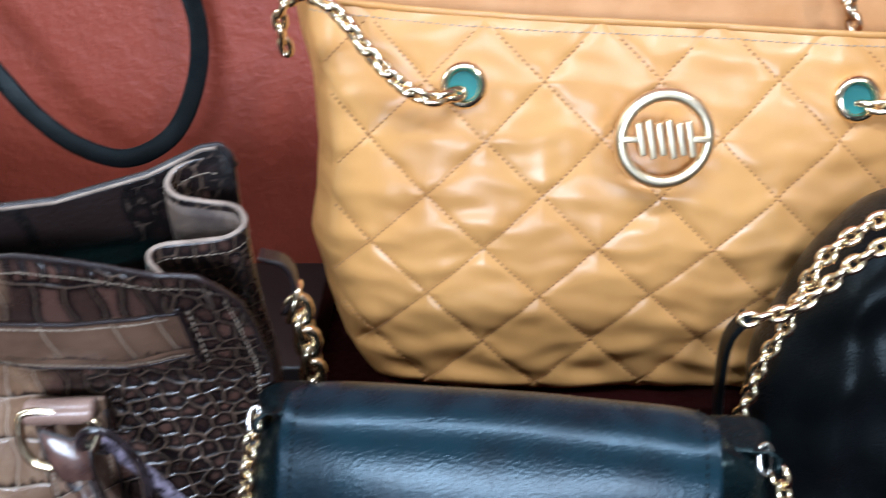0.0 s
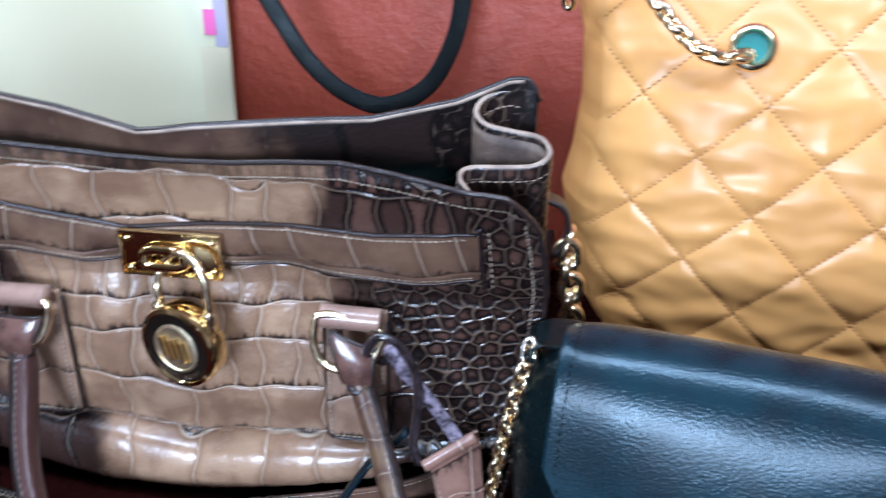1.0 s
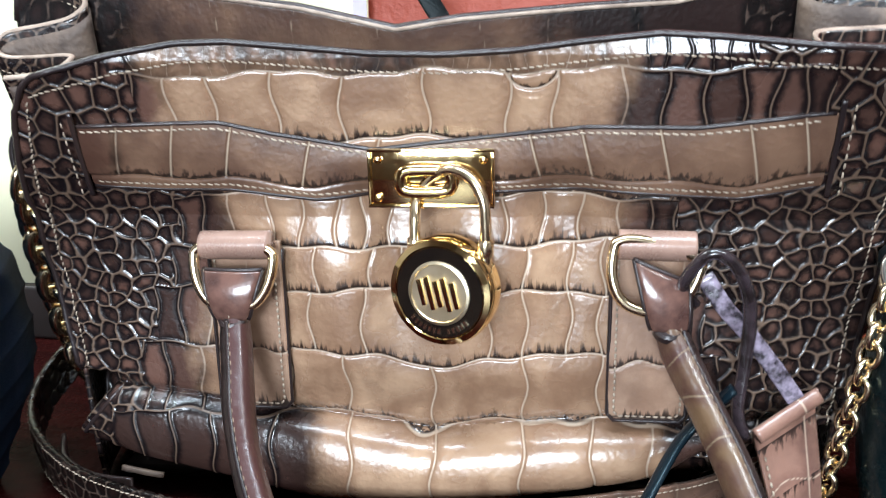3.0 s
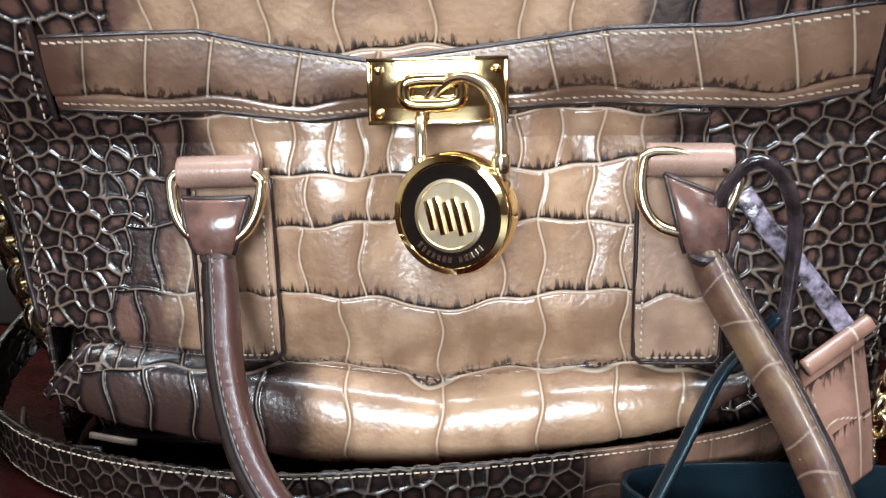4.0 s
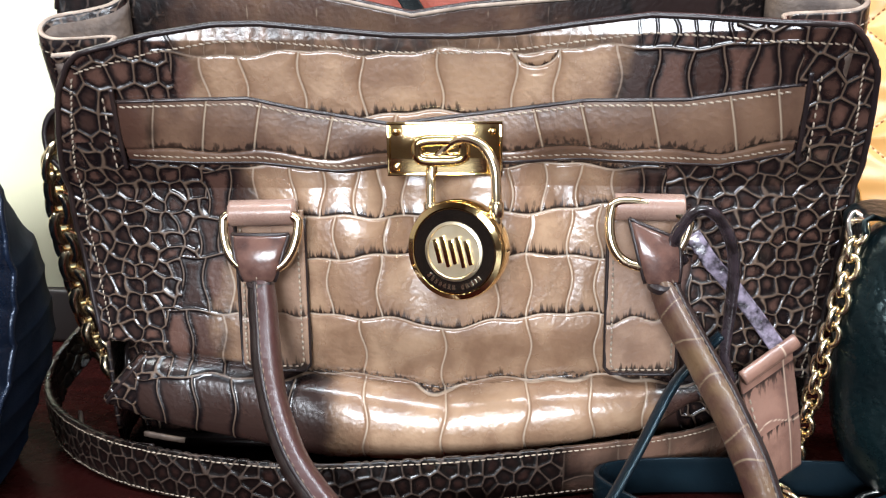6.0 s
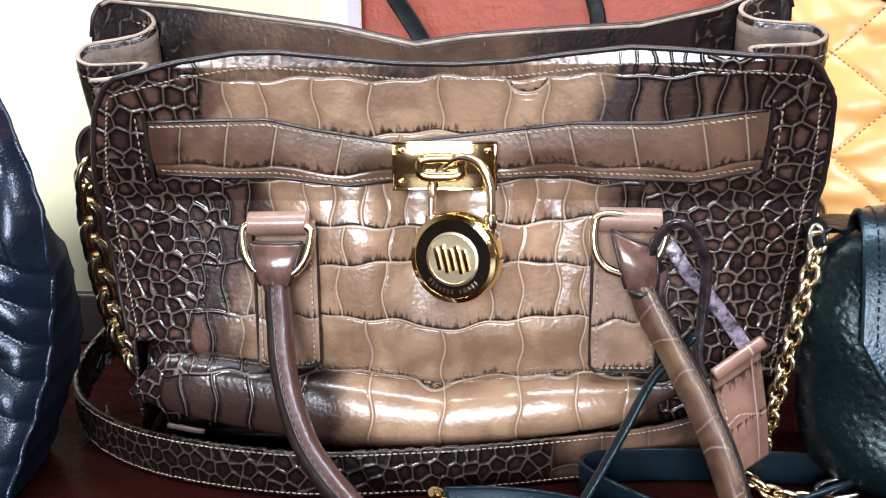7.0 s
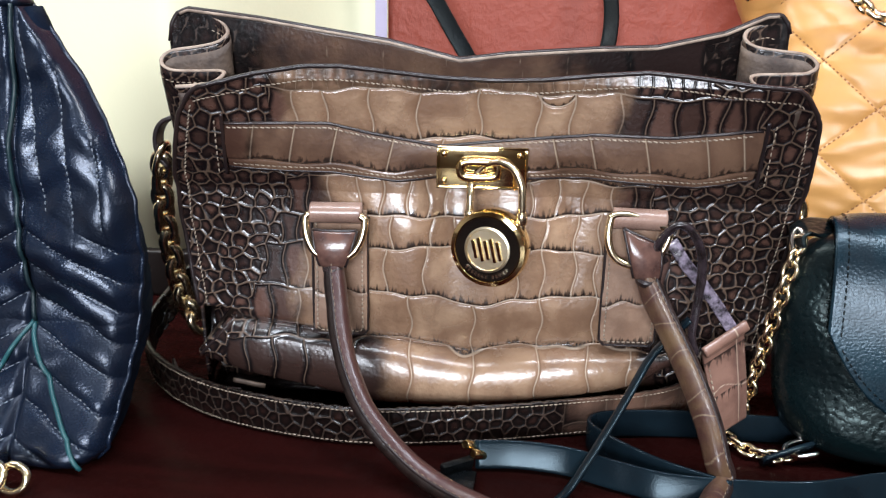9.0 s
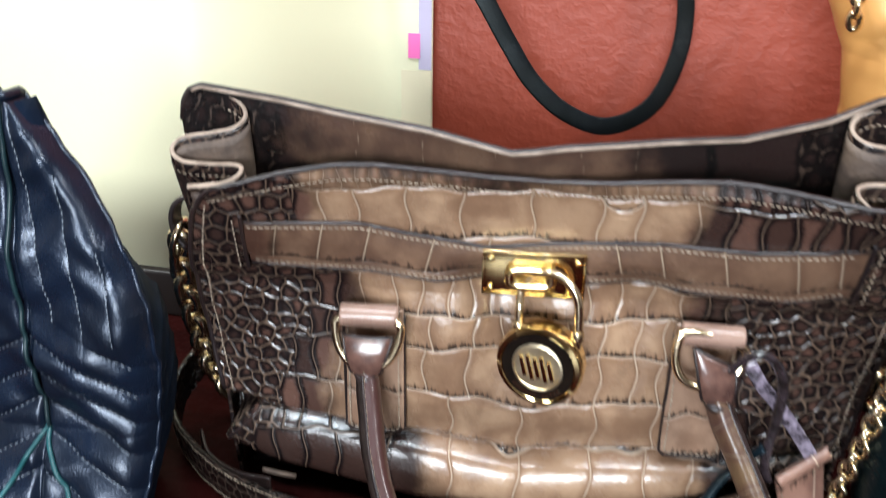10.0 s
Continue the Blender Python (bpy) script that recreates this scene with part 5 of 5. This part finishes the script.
def slouchy_bag():
    bag = thing("shoulder_bag", pose(0.31, 0.405, 0), "black wrinkled leather shoulder bag with gold chain strap", "bag")
    P = rounded_body(-0.13, 0.13, 0.0, 0.055, 0.0008, 0.215, 120, 90, 4.0, 0.004, 2.6)
    V = (P[..., 2] - 0.0008) / 0.2142
    P[..., 0] += 0.030 * step(V, 0.45, 1.0) * (P[..., 0] < 0)
    P[..., 1] -= 0.0025 * np.cos(P[..., 0] * 190) * (P[..., 1] < 0)
    sheet("body", P, SOOT, bag, "black wrinkled leather body", closed=True)
    part("base", box_bm((-0.06, -0.03, 0.0006), (0.06, 0.03, 0.004), 0.0015), SOOT, bag)
    lk = link_mesh("chain_link", 0.0118, 0.0092, 0.0017, PALE_GOLD)
    chain([(-0.080, -0.050, 0.228), (-0.102, -0.048, 0.219), (-0.121, -0.047, 0.204), (-0.130, -0.046, 0.189), (-0.134, -0.045, 0.173), (-0.139, -0.045, 0.154), (-0.146, -0.045, 0.137), (-0.150, -0.045, 0.116), (-0.154, -0.045, 0.096)], bag, lk, 0.0072, 42, up=(0, -1, 0))
    chain([(-0.094, -0.054, 0.214), (-0.116, -0.053, 0.196), (-0.128, -0.052, 0.181), (-0.142, -0.050, 0.169), (-0.158, -0.047, 0.163)], bag, lk, 0.0072, 42, up=(0, -1, 0))
    flat_strap("strap_tab", [(-0.158, -0.044, 0.164), (-0.165, -0.043, 0.150), (-0.166, -0.043, 0.130), (-0.163, -0.041, 0.100), (-0.156, -0.036, 0.070)], 0.010, 0.0035, SOOT, bag, up=(0, 1, 0.1), label="black leather strap end")


slouchy_bag()

# ---------- the navy chevron tote ----------


def tote_right(z):
    return np.interp(z, [0.0, 0.01, 0.06, 0.11, 0.145, 0.18, 0.21, 0.235, 0.25], [-0.476, -0.466, -0.461, -0.456, -0.456, -0.469, -0.485, -0.501, -0.514])


SEAM = -0.5175


def tote_quilt(x, z):
    """Stitched channels: slanting chevrons below, upright ones above."""
    d = np.abs(x - SEAM)
    k = step(z + 0.25 * d, 0.125, 0.150)
    low = ((z + 0.55 * d) / 0.0185) % 1.0
    up = ((d + 0.10 * (z - 0.13)) / 0.0165) % 1.0
    ridge = lambda q: np.sin(math.pi * q) ** 0.6
    return (1 - k) * ridge(low) + k * ridge(up) * (0.40 + 0.25 * lump(x, z, 60, 4.0))


def tote_y(x, z):
    return 0.209 + 0.58 * np.minimum(z, 0.075) + 0.04 * np.maximum(z - 0.075, 0) + 0.005 * lump(x, z, 30, 2.0) + 0.0022 * lump(x, z, 85, 1.0) + 0.0008 * lump(x, z, 240, 3.0) - 0.0028 * tote_quilt(x, z)  + 0.0035 * np.exp(-((x - SEAM) / 0.0025) ** 2)


def tote():
    bag = thing("tote_bag", pose(0, 0, 0), "navy leather tote bag stitched in chevrons", "bag")
    u, v = np.linspace(0, 1, 260), np.linspace(0, 1, 260)
    U, V = np.meshgrid(u, v, indexing="ij")
    Z = 0.001 + 0.249 * V
    r = tote_right(Z)
    X = (2 * SEAM - r - 0.004) + (2 * r - 2 * SEAM + 0.004) * U
    P = np.stack([X, tote_y(X, Z), Z], axis=-1)
    e = np.minimum(U, 1 - U)
    P[..., 1] += 0.014 * np.exp(-e / 0.035) + 0.012 * np.exp(-V / 0.02)
    sheet("front_panel", P, NAVY, bag, "navy leather front stitched in chevrons")
    for k in (0, -1):
        w = np.linspace(0, 1, 24)
        sg = -1 if k == 0 else 1
        E = P[k][:, None] + np.stack([sg * 0.003 * np.sin(math.pi * w) + (0 if k else 0.01) * w, 0.085 * w, 0 * w], axis=1)[None]
        if k:
            E[..., 0] -= w[None] * (0.030 + 0.28 * np.maximum(P[k][:, 2] - 0.05, 0))[:, None] * (1 - 0.9 * step(P[k][:, 2], 0.12, 0.25))[:, None]
        E[..., 1] -= 0.078 * w[None] * step(P[k][:, 2], 0.10, 0.24)[:, None]
        sheet("side_panel", E if k == -1 else E[::-1], NAVY_SIDE, bag)
        sweep("side_piping", P[k][::3], section(0.0013, 0.0013, 8), NAVY, bag)
    B = P[::5, ::5].copy()
    B[..., 0] = B[..., 0] + 0.01 - (0.040 + 0.28 * np.maximum(Z[::5, ::5] - 0.05, 0)) * (1 - 0.9 * step(Z[::5, ::5], 0.12, 0.25)) * U[::5, ::5]
    B[..., 1] = P[::5, ::5, 1] + 0.085 - 0.078 * step(Z[::5, ::5], 0.10, 0.24)
    sheet("back_panel", B[::-1], NAVY_SIDE, bag, thick=0.003)
    sweep("top_edge", P[::3, -1], section(0.003, 0.003, 8), NAVY, bag)
    part("base", box_bm((-0.552, 0.226, 0.0006), (-0.495, 0.245, 0.004), 0.0015), NAVY, bag)
    lines = []

    def seam(x, z):
        keep = (np.abs(x - SEAM) < (tote_right(z) - SEAM) - 0.004) & (z > 0.006) & (z < 0.243)
        if keep.sum() > 5:
            x, z = x[keep], z[keep]
            lines.append((np.stack([x, tote_y(x, z), z], axis=1), (0, -1, 0)))

    for sg in (-1, 1):
        for k in range(1, 9):
            d = np.linspace(0.003, 0.085, 60)
            z = 0.0185 * k - 0.55 * d
            ok = z + 0.25 * d < 0.137
            if ok.sum() > 5:
                seam(SEAM + sg * d[ok], z[ok])
        for k in range(1, 5):
            z = np.linspace(0.13, 0.245, 80)
            d = 0.0165 * k - 0.10 * (z - 0.13)
            ok = z + 0.25 * d > 0.142
            seam(SEAM + sg * d[ok], z[ok])
    stitches("stitching", lines, NAVY_THREAD, bag, 0.0036, 0.0024, 0.0004, lift=0.0004)
    z = np.linspace(0.075, 0.249, 60)
    sweep("centre_piping", np.stack([SEAM + 0.002 * np.sin(z * 30), tote_y(SEAM + 0 * z, z) - 0.003, z], axis=1), section(0.0012, 0.0012, 8), NAVY_EDGE, bag)
    for sg in (-1, 1):
        z = np.linspace(0.075, 0.004, 40)
        x = SEAM + sg * 0.046 * (1 - z / 0.075) ** 1.1
        sweep("piping", np.stack([x, tote_y(x, z) - 0.0012 + 0.012 * np.exp(-z / 0.006), z], axis=1), section(0.0013, 0.0013, 8), TEAL_EDGE, bag, "teal edge piping")
    # zip pull and gold clip
    flat_strap("zip_pull", [(-0.5325, 0.2475, 0.212), (-0.5315, 0.2465, 0.192), (-0.5305, 0.2460, 0.168)], 0.006, 0.0025, TEAL_EDGE, bag, up=(1, 0, 0), label="teal leather zip pull")
    a = np.linspace(0, 2 * math.pi, 30, endpoint=False)
    for k, (cx, cz) in enumerate(((-0.5110, 0.012), (-0.5000, 0.0065), (-0.5220, 0.0065))):
        sweep("clip_ring", np.stack([cx + 0.0080 * np.cos(a), 0.192 + 0.003 * k + 0.003 * np.sin(a), 0.0045 + cz * 0.5 + 0.0065 * np.sin(a)], axis=1), section(0.0022, 0.0022, 8), PALE_GOLD, bag, "gold clip", closed=True, up=(0, 1, 0))


tote()
